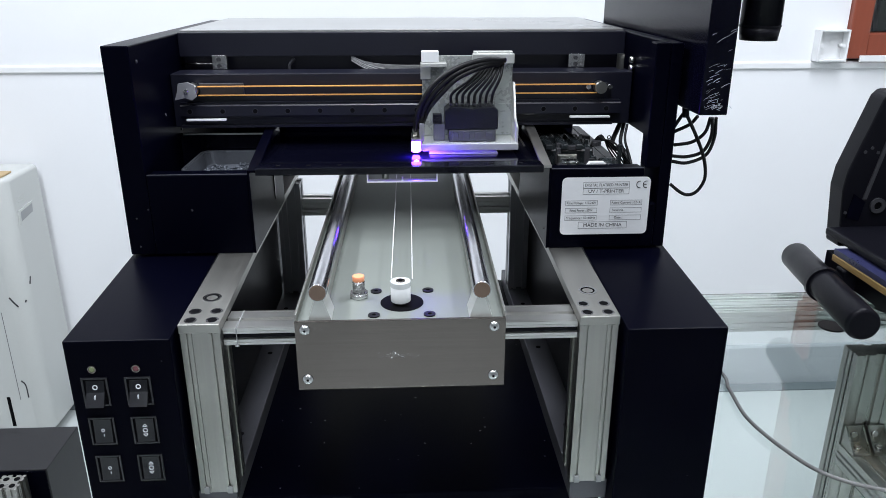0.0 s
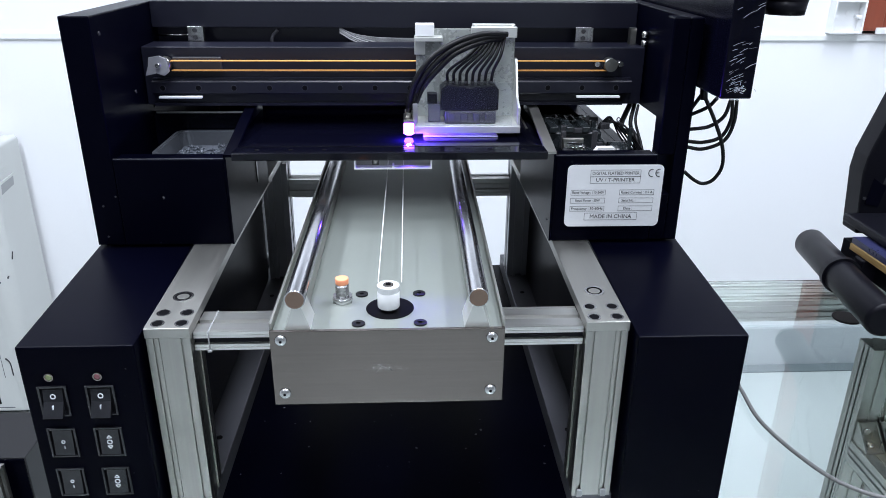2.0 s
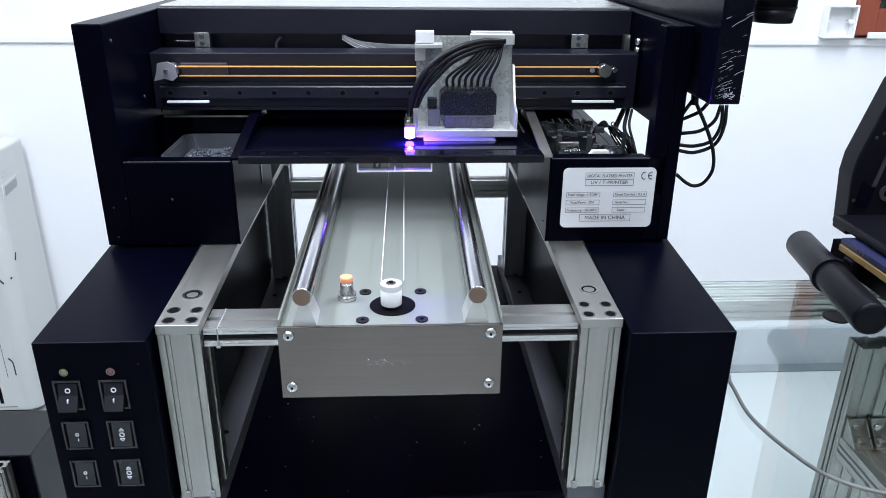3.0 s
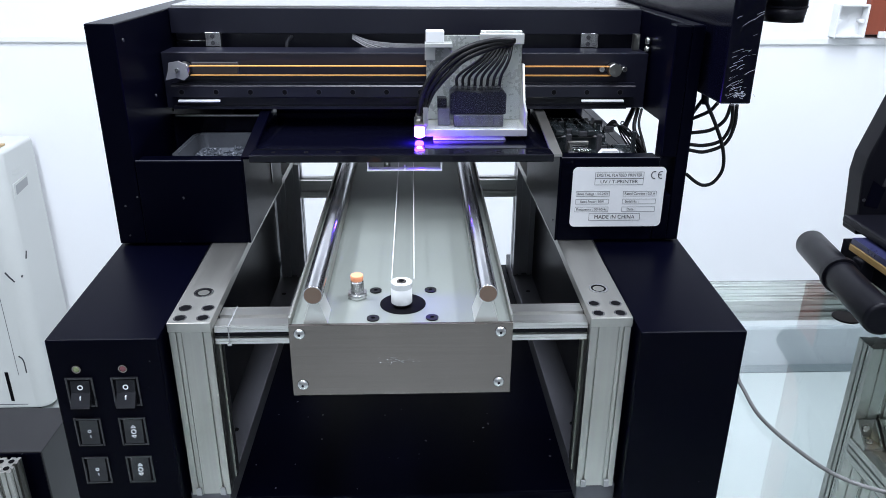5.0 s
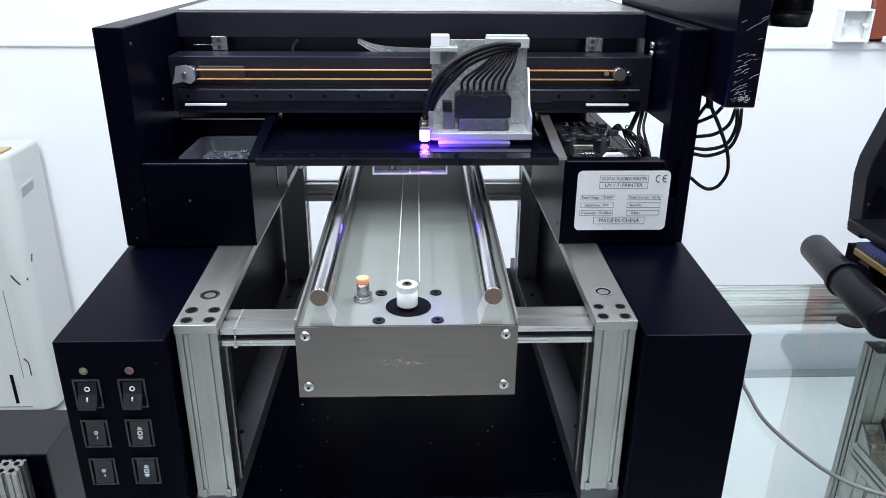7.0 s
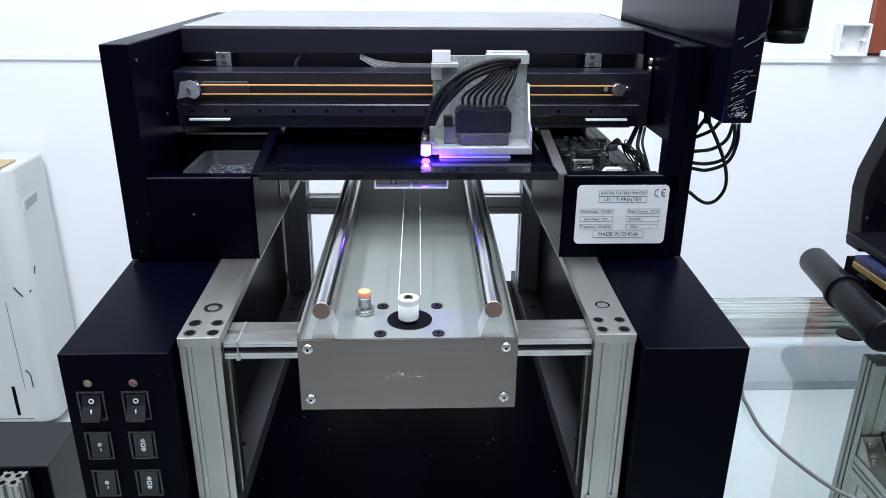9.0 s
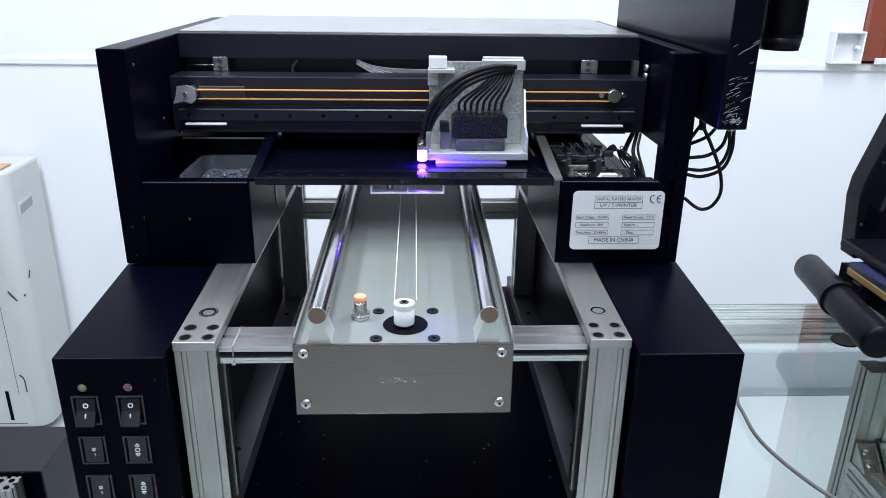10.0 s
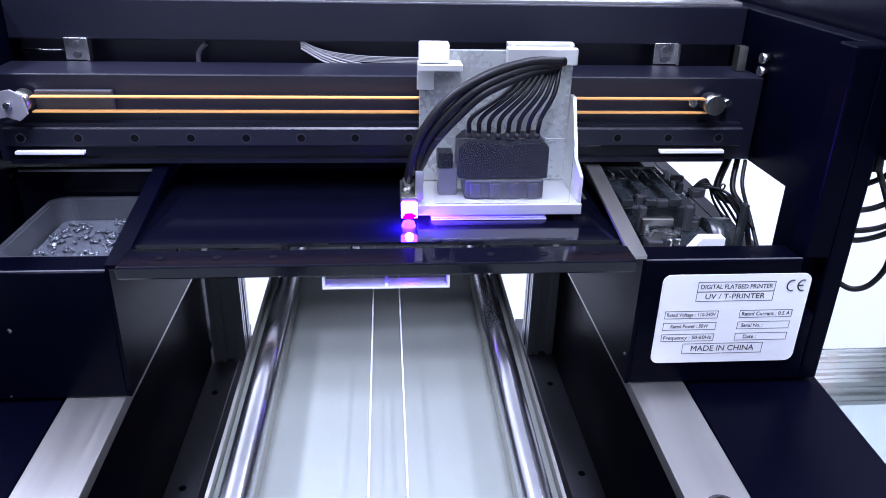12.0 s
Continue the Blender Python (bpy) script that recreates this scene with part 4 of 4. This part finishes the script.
def capping_station():
    bm = bmesh.new()
    box(bm, 0.198, 0.268, 0.900, 1.020, 1.0665, 1.112, bevel=0.003)
    st = part("capping_station", bm, STATION, printer, "black plastic head-capping station")
    part("pump_housing", B(0.186, 0.258, 0.960, 1.060, 1.112, 1.145, bevel=0.003), STATION, st)
    part("cap_sled", B(0.205, 0.262, 0.905, 0.955, 1.112, 1.128, bevel=0.002), STATION, st)
    for x in (0.192, 0.212, 0.232):
        part("housing_rib", B(x, x + 0.010, 0.955, 1.03, 1.145, 1.152, bevel=0.001), STATION, st)
    part("wiper_block", prism(bmesh.new(), [(0.231, 1.128), (0.240, 1.140), (0.258, 1.140), (0.258, 1.1285), (0.252, 1.1285), (0.250, 1.131), (0.247, 1.131), (0.245, 1.128)], "y", 0.903, 0.912), WHITEPL, st, "white plastic latch")
    part("cap_pad", B(0.206, 0.228, 0.912, 0.935, 1.1285, 1.140, bevel=0.002), CLEAR, st, "clear cap holder")
    part("cap_frame", B(0.204, 0.230, 0.936, 0.941, 1.1285, 1.143, bevel=0.001), ALU, st)
    for x in (0.2035, 0.242):
        part("guide_pin", B(x, x + 0.006, 0.942, 0.948, 1.1285, 1.150, bevel=0.001), DARKGREY, st)
    rnd = random.Random(14)
    for k in range(30):
        x, y = rnd.uniform(0.188, 0.262), rnd.uniform(0.905, 1.03)
        w, d, z = rnd.uniform(0.004, 0.012), rnd.uniform(0.004, 0.012), 1.1285 if y < 0.955 else 1.1455
        part("fitting", B(x, x + w, y, y + d, z - 0.002, z + rnd.uniform(0.002, 0.008), bevel=0.0008), rnd.choice((STATION, STATION, DARKGREY, DARKGREY, DARKALU, CLEAR)), st)
    part("gear_cover", C((0.268, 0.96, 1.112), (0.288, 0.96, 1.112), 0.020, 24), STATION, st)
    part("lever", B(0.283, 0.287, 0.93, 0.938, 1.10, 1.156, bevel=0.001), STATION, st)
    for k in range(5):
        part("wire", sweep(bmesh.new(), [(0.255, 0.99, 1.135), (0.272, 0.985, 1.150 + 0.002 * k), (0.288, 0.97 + 0.006 * k, 1.150 - 0.004 * k), (0.310, 0.96 + 0.01 * k, 1.122 - 0.004 * k)], 0.0012, 6), RUBBER, st)
    part("wire_eye", ring(bmesh.new(), (0.277, 0.962, 1.160), (0.3, -1, 0), 0.0018, 0.0028, 0.001, 12), RUBBER, st)
    for k in range(3):
        part("wire", sweep(bmesh.new(), [(0.312 - 0.001 * k, 1.00 + 0.012 * k, 1.170), (0.306 - 0.003 * k * k, 0.985 + 0.01 * k, 1.152 - 0.006 * k), (0.311 - 0.004 * k, 0.970 + 0.004 * k, 1.128 + 0.004 * k), (0.313, 0.945 + 0.02 * k, 1.102)], 0.0018 + 0.0008 * k, 6), RUBBER, st)


capping_station()


def print_carriage(x0):
    w = 0.124
    car = part("print_carriage", B(x0, x0 + w, 0.922, 0.985, 1.1530, 1.1615, bevel=0.0006), SADDLE, printer, "print carriage with clear cover and black ink hoses")
    part("carriage_back", B(x0 + 0.003, x0 + w - 0.003, 0.975, 0.9775, 1.162, 1.2655, bevel=0.0006), HAZE, car, "milky scuffed plastic back sheet")
    cover = part("carriage_cover", B(x0 + 0.012, x0 + w - 0.010, 0.9225, 0.9240, 1.162, 1.212), CLEAR, car, "clear acrylic front cover")
    cover.visible_shadow = False
    part("carriage_side", prism(bmesh.new(), [(0.924, 1.162), (0.976, 1.162), (0.976, 1.232), (0.966, 1.232), (0.944, 1.190), (0.924, 1.182)], "x", x0 + w - 0.003, x0 + w - 0.0005), SADDLE, car, "bare aluminium side bracket")
    part("carriage_side", prism(bmesh.new(), [(0.924, 1.162), (0.974, 1.162), (0.974, 1.19), (0.924, 1.183)], "x", x0, x0 + 0.0025), SADDLE, car)
    # clamp block, its ledge and the plate that holds the hoses
    part("hose_block", B(x0 + 0.002, x0 + 0.024, 0.958, 0.972, 1.2585, 1.2725, bevel=0.001), WHITEPL, car, "white hose clamp block")
    bm = B(x0 + 0.001, x0 + 0.034, 0.956, 0.9745, 1.2530, 1.2580, bevel=0.0006)
    box(bm, x0 + 0.001, x0 + 0.014, 0.9712, 0.9745, 1.236, 1.2530, bevel=0.0006)
    part("clamp_ledge", bm, SADDLE, car, "pale metal ledge under the clamp block")
    bm = B(x0 + 0.068, x0 + w - 0.002, 0.966, 0.9745, 1.2560, 1.2685, bevel=0.001)
    box(bm, x0 + 0.070, x0 + w - 0.003, 0.978, 0.986, 1.262, 1.2705, bevel=0.0006)
    for dx in (0.073, 0.118):
        cyl(bm, (x0 + dx, 0.972, 1.2685), (x0 + dx, 0.972, 1.2705), 0.0018, 12)
    part("hose_clamp", bm, SADDLE, car, "pale metal clamp plate")
    # ink dampers
    bm = prism(bmesh.new(), [(x0 + 0.031, 1.177), (x0 + 0.099, 1.177), (x0 + 0.099, 1.2010), (x0 + 0.094, 1.2060), (x0 + 0.072, 1.2045), (x0 + 0.066, 1.2025), (x0 + 0.060, 1.2045), (x0 + 0.037, 1.2065), (x0 + 0.031, 1.2010)], "y", 0.936, 0.968)
    bmesh.ops.bevel(bm, geom=list(bm.edges), offset=0.0012, segments=2, affect="EDGES", profile=0.5)
    damper = part("damper_block", bm, PLASTIC, car, "black ink damper block")
    bm = B(x0 + 0.036, x0 + 0.096, 0.934, 0.968, 1.1618, 1.1765, bevel=0.001)
    for k in range(4):
        box(bm, x0 + 0.040 + k * 0.0145, x0 + 0.048 + k * 0.0145, 0.9315, 0.9338, 1.163, 1.1745, bevel=0.0006)
    part("print_head", bm, DARKGREY, damper, "grey-black print head under the dampers")
    for k in range(8):
        cyl_bm = C((x0 + 0.039 + k * 0.0074, 0.947, 1.2045), (x0 + 0.039 + k * 0.0074, 0.947, 1.2105), 0.0023, 12)
        part("tube_fitting", cyl_bm, DARKGREY, damper)
    part("sensor_block", B(x0 + 0.0155, x0 + 0.027, 0.940, 0.956, 1.184, 1.1955, bevel=0.0008), PLASTIC, car, "small black sensor")
    part("sensor_stand", B(x0 + 0.0165, x0 + 0.031, 0.942, 0.958, 1.1618, 1.1835, bevel=0.001), BARGREY, car)
    for k in range(8):
        xa = x0 + 0.039 + k * 0.0074
        xt = x0 + 0.088 + k * 0.0026
        part("ink_tube", sweep(bmesh.new(), [(xa, 0.946, 1.2100), (xa + 0.002, 0.945, 1.222), (xa + (xt - xa) * 0.45 + 0.003, 0.944, 1.240), (xt, 0.955, 1.2600)], 0.0018, 8), RUBBER, car, "thin black ink tube")
    for k in range(3):
        d = k * 0.0068
        part("ink_hose", sweep(bmesh.new(), [(x0 + 0.108 - d * 0.5, 0.950, 1.2620 - d * 0.3), (x0 + 0.080, 0.940, 1.2635 - d * 0.6), (x0 + 0.048, 0.930, 1.2560 - d * 0.9), (x0 + 0.020 + d * 0.6, 0.925 + d * 0.2, 1.2390 - d * 0.9), (x0 + 0.001 + d * 0.7, 0.923 + d * 0.4, 1.213 - d * 0.5), (x0 - 0.006 + d * 0.6, 0.925 + d * 0.8, 1.187), (x0 - 0.0065 + d * 0.4, 0.930 + d, 1.1780)], 0.0033, 12), RUBBER, car, "thick black hose")
    part("hose_fitting", C((x0 - 0.0065, 0.932, 1.1700), (x0 - 0.0065, 0.932, 1.1790), 0.0046, 16), ALU, car, "grey hose fitting")
    lamp = part("uv_lamp", B(x0 - 0.0125, x0 - 0.0005, 0.916, 0.955, 1.1535, 1.170, bevel=0.0008), ALU, car, "small metal ultraviolet lamp head")
    part("lamp_window", B(x0 - 0.0125, x0 - 0.0005, 0.9135, 0.9158, 1.1545, 1.1665, bevel=0.0005), UV, lamp, "glowing violet lamp window")
    part("lamp_lens", C((x0 - 0.0065, 0.930, 1.1534), (x0 - 0.0065, 0.930, 1.1500), 0.0056, 20, 0.0044), UV, lamp, "glowing violet lens")
    part("height_sensor", B(x0 - 0.002, x0 + 0.004, 0.921, 0.9235, 1.166, 1.188, bevel=0.0005), ALU_X, car)


CAR_X = 0.026
print_carriage(CAR_X)
spot = bpy.data.lights.new("uv_lamp", "POINT")
spot.energy, spot.color, spot.shadow_soft_size = 1.2, (0.10, 0.03, 1.0), 0.003
new("uv_lamp_light", spot).location = (CAR_X - 0.0065, 0.9120, 1.1545)


# ---- loose things in the printer ----
def steel_tray():
    x0, x1, y0, y1, z0, z1 = -0.268, -0.184, 0.892, 1.004, 1.0662, 1.138
    t = thing("waste_tray", ((x0 + x1) / 2, (y0 + y1) / 2, z0), "stained steel tray with dark ink residue in the printer well", "tray")
    bm = bmesh.new()
    seg, loops = 6, []
    for inset, z in ((0.010, z0), (0.0, z1), (-0.003, z1), (-0.003, z1 - 0.001), (0.0015, z1 - 0.0012), (0.011, z0 + 0.0015)):
        r, pts = 0.014, []
        ax, bx_, ay, by = x0 + inset, x1 - inset, y0 + inset, y1 - inset
        for cx, cy, a0 in ((bx_ - r, by - r, 0), (ax + r, by - r, 90), (ax + r, ay + r, 180), (bx_ - r, ay + r, 270)):
            for k in range(seg + 1):
                a = radians(a0 + 90 * k / seg)
                pts.append(bm.verts.new((cx + r * math.cos(a), cy + r * math.sin(a), z)))
        loops.append(pts)
    for a, b in zip(loops, loops[1:]):
        for k in range(len(a)):
            bm.faces.new((a[k], a[(k + 1) % len(a)], b[(k + 1) % len(a)], b[k]))
    bm.faces.new(loops[0]), bm.faces.new(loops[-1])
    bmesh.ops.recalc_face_normals(bm, faces=bm.faces)
    part("pan", bm, TRAYM, t)
    rnd = random.Random(21)
    bm = B(x0 + 0.006, x1 - 0.006, y0 + 0.006, y1 - 0.006, z1 - 0.022, z1 - 0.018)
    for i in range(160):
        x, y = rnd.uniform(x0 + 0.010, x1 - 0.010), rnd.uniform(y0 + 0.010, y1 - 0.012)
        a, ln = rnd.uniform(0, 6.28), rnd.uniform(0.002, 0.007)
        p = Vector((x, y, z1 - 0.017))
        q = p + Vector((math.cos(a) * ln, math.sin(a) * ln, rnd.uniform(0, 0.003)))
        cyl(bm, p, q, rnd.uniform(0.0005, 0.0018), 5)
    part("ink_residue", bm, SHREDS, t, "dark crusted ink residue")


steel_tray()


def card_stack():
    z, y0, ym, y1 = 1.1476, 0.9250, 0.9720, 1.0480
    t = thing("card_stack", (0.085, 0.96, z), "white cards with a brown printed sheet on the platform", "cards")
    for i in range(3):
        part("card", B(0.0365 + 0.0008 * i, 0.1245 - 0.0010 * i, y0 + 0.001 * i, y1, z + 0.0015 * i + 0.0002, z + 0.0015 * i + 0.0015, bevel=0.0003), PAPER, t)
    top = z + 0.0045
    part("printed_sheet", B(0.050, 0.121, ym, y1 - 0.002, top + 0.0001, top + 0.0003), CARD, t, "brown printed sheet")
    part("dark_strip", B(0.0415, 0.0485, ym, y1 - 0.004, top + 0.0001, top + 0.0003), INK, t, "black margin strip")
    rnd = random.Random(8)
    for k in range(16):
        x, y = rnd.uniform(0.062, 0.112), rnd.uniform(ym + 0.008, y1 - 0.012)
        part("print_blot", C((x, y, top + 0.0003), (x, y, top + 0.0004), rnd.uniform(0.002, 0.006), 9), rnd.choice((DARKGREY, INK, GOLD)), t, "dark printed blot")


card_stack()
for x0, x1 in ((0.0290, 0.0362), (0.1248, 0.1460)):
    tagged(part("metal_tab", B(x0, x1, 0.9480, 0.9560, 1.1476, 1.1490), ALU_X), "short bright metal tab beside the cards on the platform", "metal tab", "metal tabs")


# ---- neighbours ----
def white_cabinet():
    x0, x1, y0, y1, h = -1.62, -1.106, 2.018, 2.236, 0.832
    t = thing("white_cabinet", ((x0 + x1) / 2, (y0 + y1) / 2, 0), "scratched white enamelled floor-standing cabinet against the wall", "cabinet")
    r, outline = 0.045, []
    for cx, cy, a0, rr in ((x1 - r, y0 + r, -90, r), (x1 - 0.012, y1 - 0.012, 0, 0.012), (x0 + 0.012, y1 - 0.012, 90, 0.012), (x0 + r, y0 + r, 180, r)):
        for k in range(7):
            a = radians(a0 + 15 * k)
            outline.append((cx + rr * math.cos(a), cy + rr * math.sin(a)))
    bm = prism(bmesh.new(), outline, "z", 0.026, h)
    bmesh.ops.bevel(bm, geom=[e for e in bm.edges if abs(e.verts[0].co.z - e.verts[1].co.z) < 1e-4], offset=0.012, segments=3, affect="EDGES", profile=0.5)
    for f in bm.faces:
        f.smooth = len(f.verts) == 4 and f.calc_area() < 0.02
    part("body", bm, CABINET, t)
    for x in (x0 + 0.07, x1 - 0.07):
        for y in (y0 + 0.05, y1 - 0.04):
            part("foot", C((x, y, 0.0), (x, y, 0.0262), 0.016, 16), CABINET, t)
    # Black block added between the feet to paint the shade below.
    part("underside_shade", B(x0 + 0.05, x1 - 0.05, y0 + 0.03, y1 - 0.03, 0.008, 0.0255), RUBBER, t, "black block painting the shade under the cabinet")
    # grip moulded in the side
    g = part("grip_frame", prism(bmesh.new(), [(2.070, 0.690), (2.156, 0.701), (2.163, 0.738), (2.076, 0.731)], "x", x1, x1 + 0.003), CABINET, t)
    # Raised grey patch paints the shade of the grip's hollow.
    part("grip_shade", prism(bmesh.new(), [(2.080, 0.698), (2.150, 0.707), (2.155, 0.731), (2.084, 0.725)], "x", x1 + 0.0031, x1 + 0.0036), TIE, g, "grey patch painting the shade of the grip hollow")
    for dz in (0.0, 0.012):
        part("emboss", B(x1, x1 + 0.0012, 2.088, 2.132, 0.751 + dz, 0.755 + dz, bevel=0.0004), CABINET, t)
    part("slot", B(-1.222, -1.212, y0 - 0.001, y0 - 0.0001, 0.056, 0.158), DARKHOLE, t, "dark slot")
    part("door_joint", B(-1.1825, -1.1812, y0 - 0.0006, y0 + 0.001, 0.147, 0.440), BARGREY, t)
    part("door_joint", B(x0 + 0.05, -1.175, y0 - 0.0006, y0 - 0.0001, 0.042, 0.0445), BARGREY, t)
    for pts in ([(-1.168, y0 - 0.0006, 0.214), (-1.158, y0 + 0.001, 0.197), (-1.157, y0 + 0.001, 0.155)],
                [(x1 + 0.0002, 2.069, 0.533), (x1 + 0.0002, 2.064, 0.522), (x1 + 0.0002, 2.060, 0.512)],
                [(x1 - 0.044, y0 - 0.0002, 0.487), (x1 - 0.036, y0 + 0.0008, 0.473), (x1 - 0.026, y0 + 0.005, 0.455)],
                [(x1 - 0.008, 2.038, 0.470), (x1 - 0.010, 2.034, 0.464)]):
        part("scrape", sweep(bmesh.new(), pts, 0.0024, 6), DARKGREY, t, "dark scrape")


white_cabinet()
tagged(part("cardboard_sheet", B(-1.52, -1.124, 2.03, 2.118, 0.8325, 0.838, bevel=0.001), CARD), "tan cardboard sheet lying on the white cabinet", "cardboard")


def small_printer():
    t = thing("low_printer", (-0.9, 1.4, 0), "second black printer with an aluminium column on a low stand", "printer")
    # Body grey holds the sheen of top and side; added skin keeps front black.
    part("body", B(-1.15, -0.712, 1.2505, 1.400, 0.21, 0.450, bevel=0.002), LOWTOP, t)
    part("front_shade_skin", B(-1.148, -0.714, 1.248, 1.2503, 0.212, 0.447), BLACK, t)
    part("front_column", bar(bmesh.new(), "z", -0.765, 1.212, 0.045, 0.045, 0.21, 0.450), ALU, t)
    for dx in (-0.010, 0.010):
        for dy in (-0.010, 0.010):
            part("bolt", C((-0.765 + dx, 1.212 + dy, 0.4501), (-0.765 + dx, 1.212 + dy, 0.4508), 0.0055, 14), DARKHOLE, t)
    part("stand", B(-1.15, -0.712, 1.18, 1.400, 0.0, 0.2095, bevel=0.003), LOWTOP, t)


small_printer()


def desktop_printer():
    t = thing("desktop_printer", (0.95, 1.1, GLASS_Z), "black desktop printer with a roller tube on the glass table", "printer")
    part("base", B(0.875, 1.35, 0.80, 1.2215, GLASS_Z + 0.012, 0.9245, bevel=0.006), PLASTIC, t)
    bm = prism(bmesh.new(), [(0.786, 0.900), (0.775, 1.008), (0.778, 1.040), (0.803, 1.120), (0.818, 1.168), (0.828, 1.178), (1.35, 1.182), (1.35, 0.900)], "y", 1.222, 1.268)
    bmesh.ops.bevel(bm, geom=list(bm.edges), offset=0.004, segments=2, affect="EDGES", profile=0.5)
    part("rear_panel", bm, PLASTIC, t, "black upright rear panel with slanted edge")
    bm = prism(bmesh.new(), [(0.812, 0.99), (0.819, 0.99), (0.847, 1.125), (0.840, 1.125)], "y", 1.2195, 1.2224)
    part("panel_rib", bm, DARKGREY, t)
    part("panel_recess", prism(bmesh.new(), [(0.788, 0.955), (0.812, 0.950), (0.818, 0.985), (0.795, 1.000)], "y", 1.2200, 1.2224), BLACK_GLOSS, t)
    for x, z in ((0.838, 1.162), (0.801, 1.075), (0.812, 1.082), (0.824, 1.074), (0.786, 0.965)):
        part("panel_screw", C((x, 1.2224, z), (x, 1.2205, z), 0.0028, 12), DARKGREY, t)
    hub = part("panel_hub", ring(bmesh.new(), (0.842, 1.2224, 0.978), (0, -1, 0), 0.007, 0.014, 0.004, 24), DARKGREY, t)
    part("hub_bore", C((0.842, 1.2224, 0.978), (0.842, 1.2212, 0.978), 0.007, 18), DARKHOLE, hub)
    part("cover", B(0.754, 1.35, 0.80, 1.2215, 0.9250, 0.9404, bevel=0.005), PLASTIC, t, "black flat cover")
    bars = bmesh.new()
    for k in range(6):
        box(bars, 0.775 + k * 0.012, 0.784 + k * 0.012, 1.060, 1.066, 0.9400, 0.9404)
    part("cover_print", bars, DARKGREY, t)
    part("edge_film", B(0.7345, 0.8745, 0.80, 1.150, 0.9150, 0.9245), BLUEFILM, t, "dark blue film edge")
    part("edge_strip", B(0.7325, 0.8745, 0.80, 1.150, 0.9035, 0.9145, bevel=0.001), GOLD, t, "brass-coloured strip")
    part("side_skin", B(0.7520, 0.8745, 0.80, 1.20, 0.866, 0.903), PLASTIC, t)
    tube = part("roller_tube", C((0.676, 0.950, 0.878), (0.728, 1.258, 0.872), 0.0255, 40, bevel=0.006), PLASTIC, t, "black roller tube")
    bm = ring(bmesh.new(), (0.7025, 1.106, 0.8750), (0.052, 0.308, -0.006), 0.0256, 0.0300, 0.012, 32)
    part("tube_clip", bm, PLASTIC, tube)
    part("tube_bracket", B(0.728, 0.752, 1.100, 1.126, 0.845, 0.9030, bevel=0.003), PLASTIC, t)
    for x, y in ((0.90, 0.84), (1.3, 0.84), (1.3, 1.22), (0.90, 1.22)):
        part("foot", C((x, y, GLASS_Z), (x, y, GLASS_Z + 0.0118), 0.02, 24), RUBBER, t)


desktop_printer()
tagged(part("rubber_pad", C((0.757, 1.150, GLASS_Z), (0.757, 1.150, GLASS_Z + 0.003), 0.023, 32, bevel=0.001), RUBBER), "round black rubber pad on the glass table", "pad")
tagged(part("power_cable", sweep(bmesh.new(), [(0.30, 1.345, GLASS_Z + 0.004), (0.40, 1.25, GLASS_Z + 0.004), (0.488, 1.02, GLASS_Z + 0.004), (0.485, 0.943, GLASS_Z + 0.004), (0.479, 0.867, GLASS_Z + 0.004), (0.496, 0.793, GLASS_Z + 0.004), (0.525, 0.738, GLASS_Z + 0.004), (0.585, 0.705, GLASS_Z + 0.004), (0.70, 0.68, GLASS_Z + 0.004)], 0.0027, 10), CABLE), "grey power cable lying across the glass table top", "cable")


# ---- ceiling lamps, added out of view ----
def tube_light(x, y):
    t = thing("unseen_ceiling_light", (x, y, 3.0), "white ceiling-mounted tube light added out of view", "ceiling light", "ceiling lights")
    part("housing", B(x - 0.14, x + 0.14, y - 0.62, y + 0.62, 2.915, 2.9995, bevel=0.004), WHITEPL, t)


for x, y in ((-1.1, 1.05), (1.1, 1.05), (0.0, 0.15), (-1.1, -1.60), (1.1, -1.60)):
    tube_light(x, y)
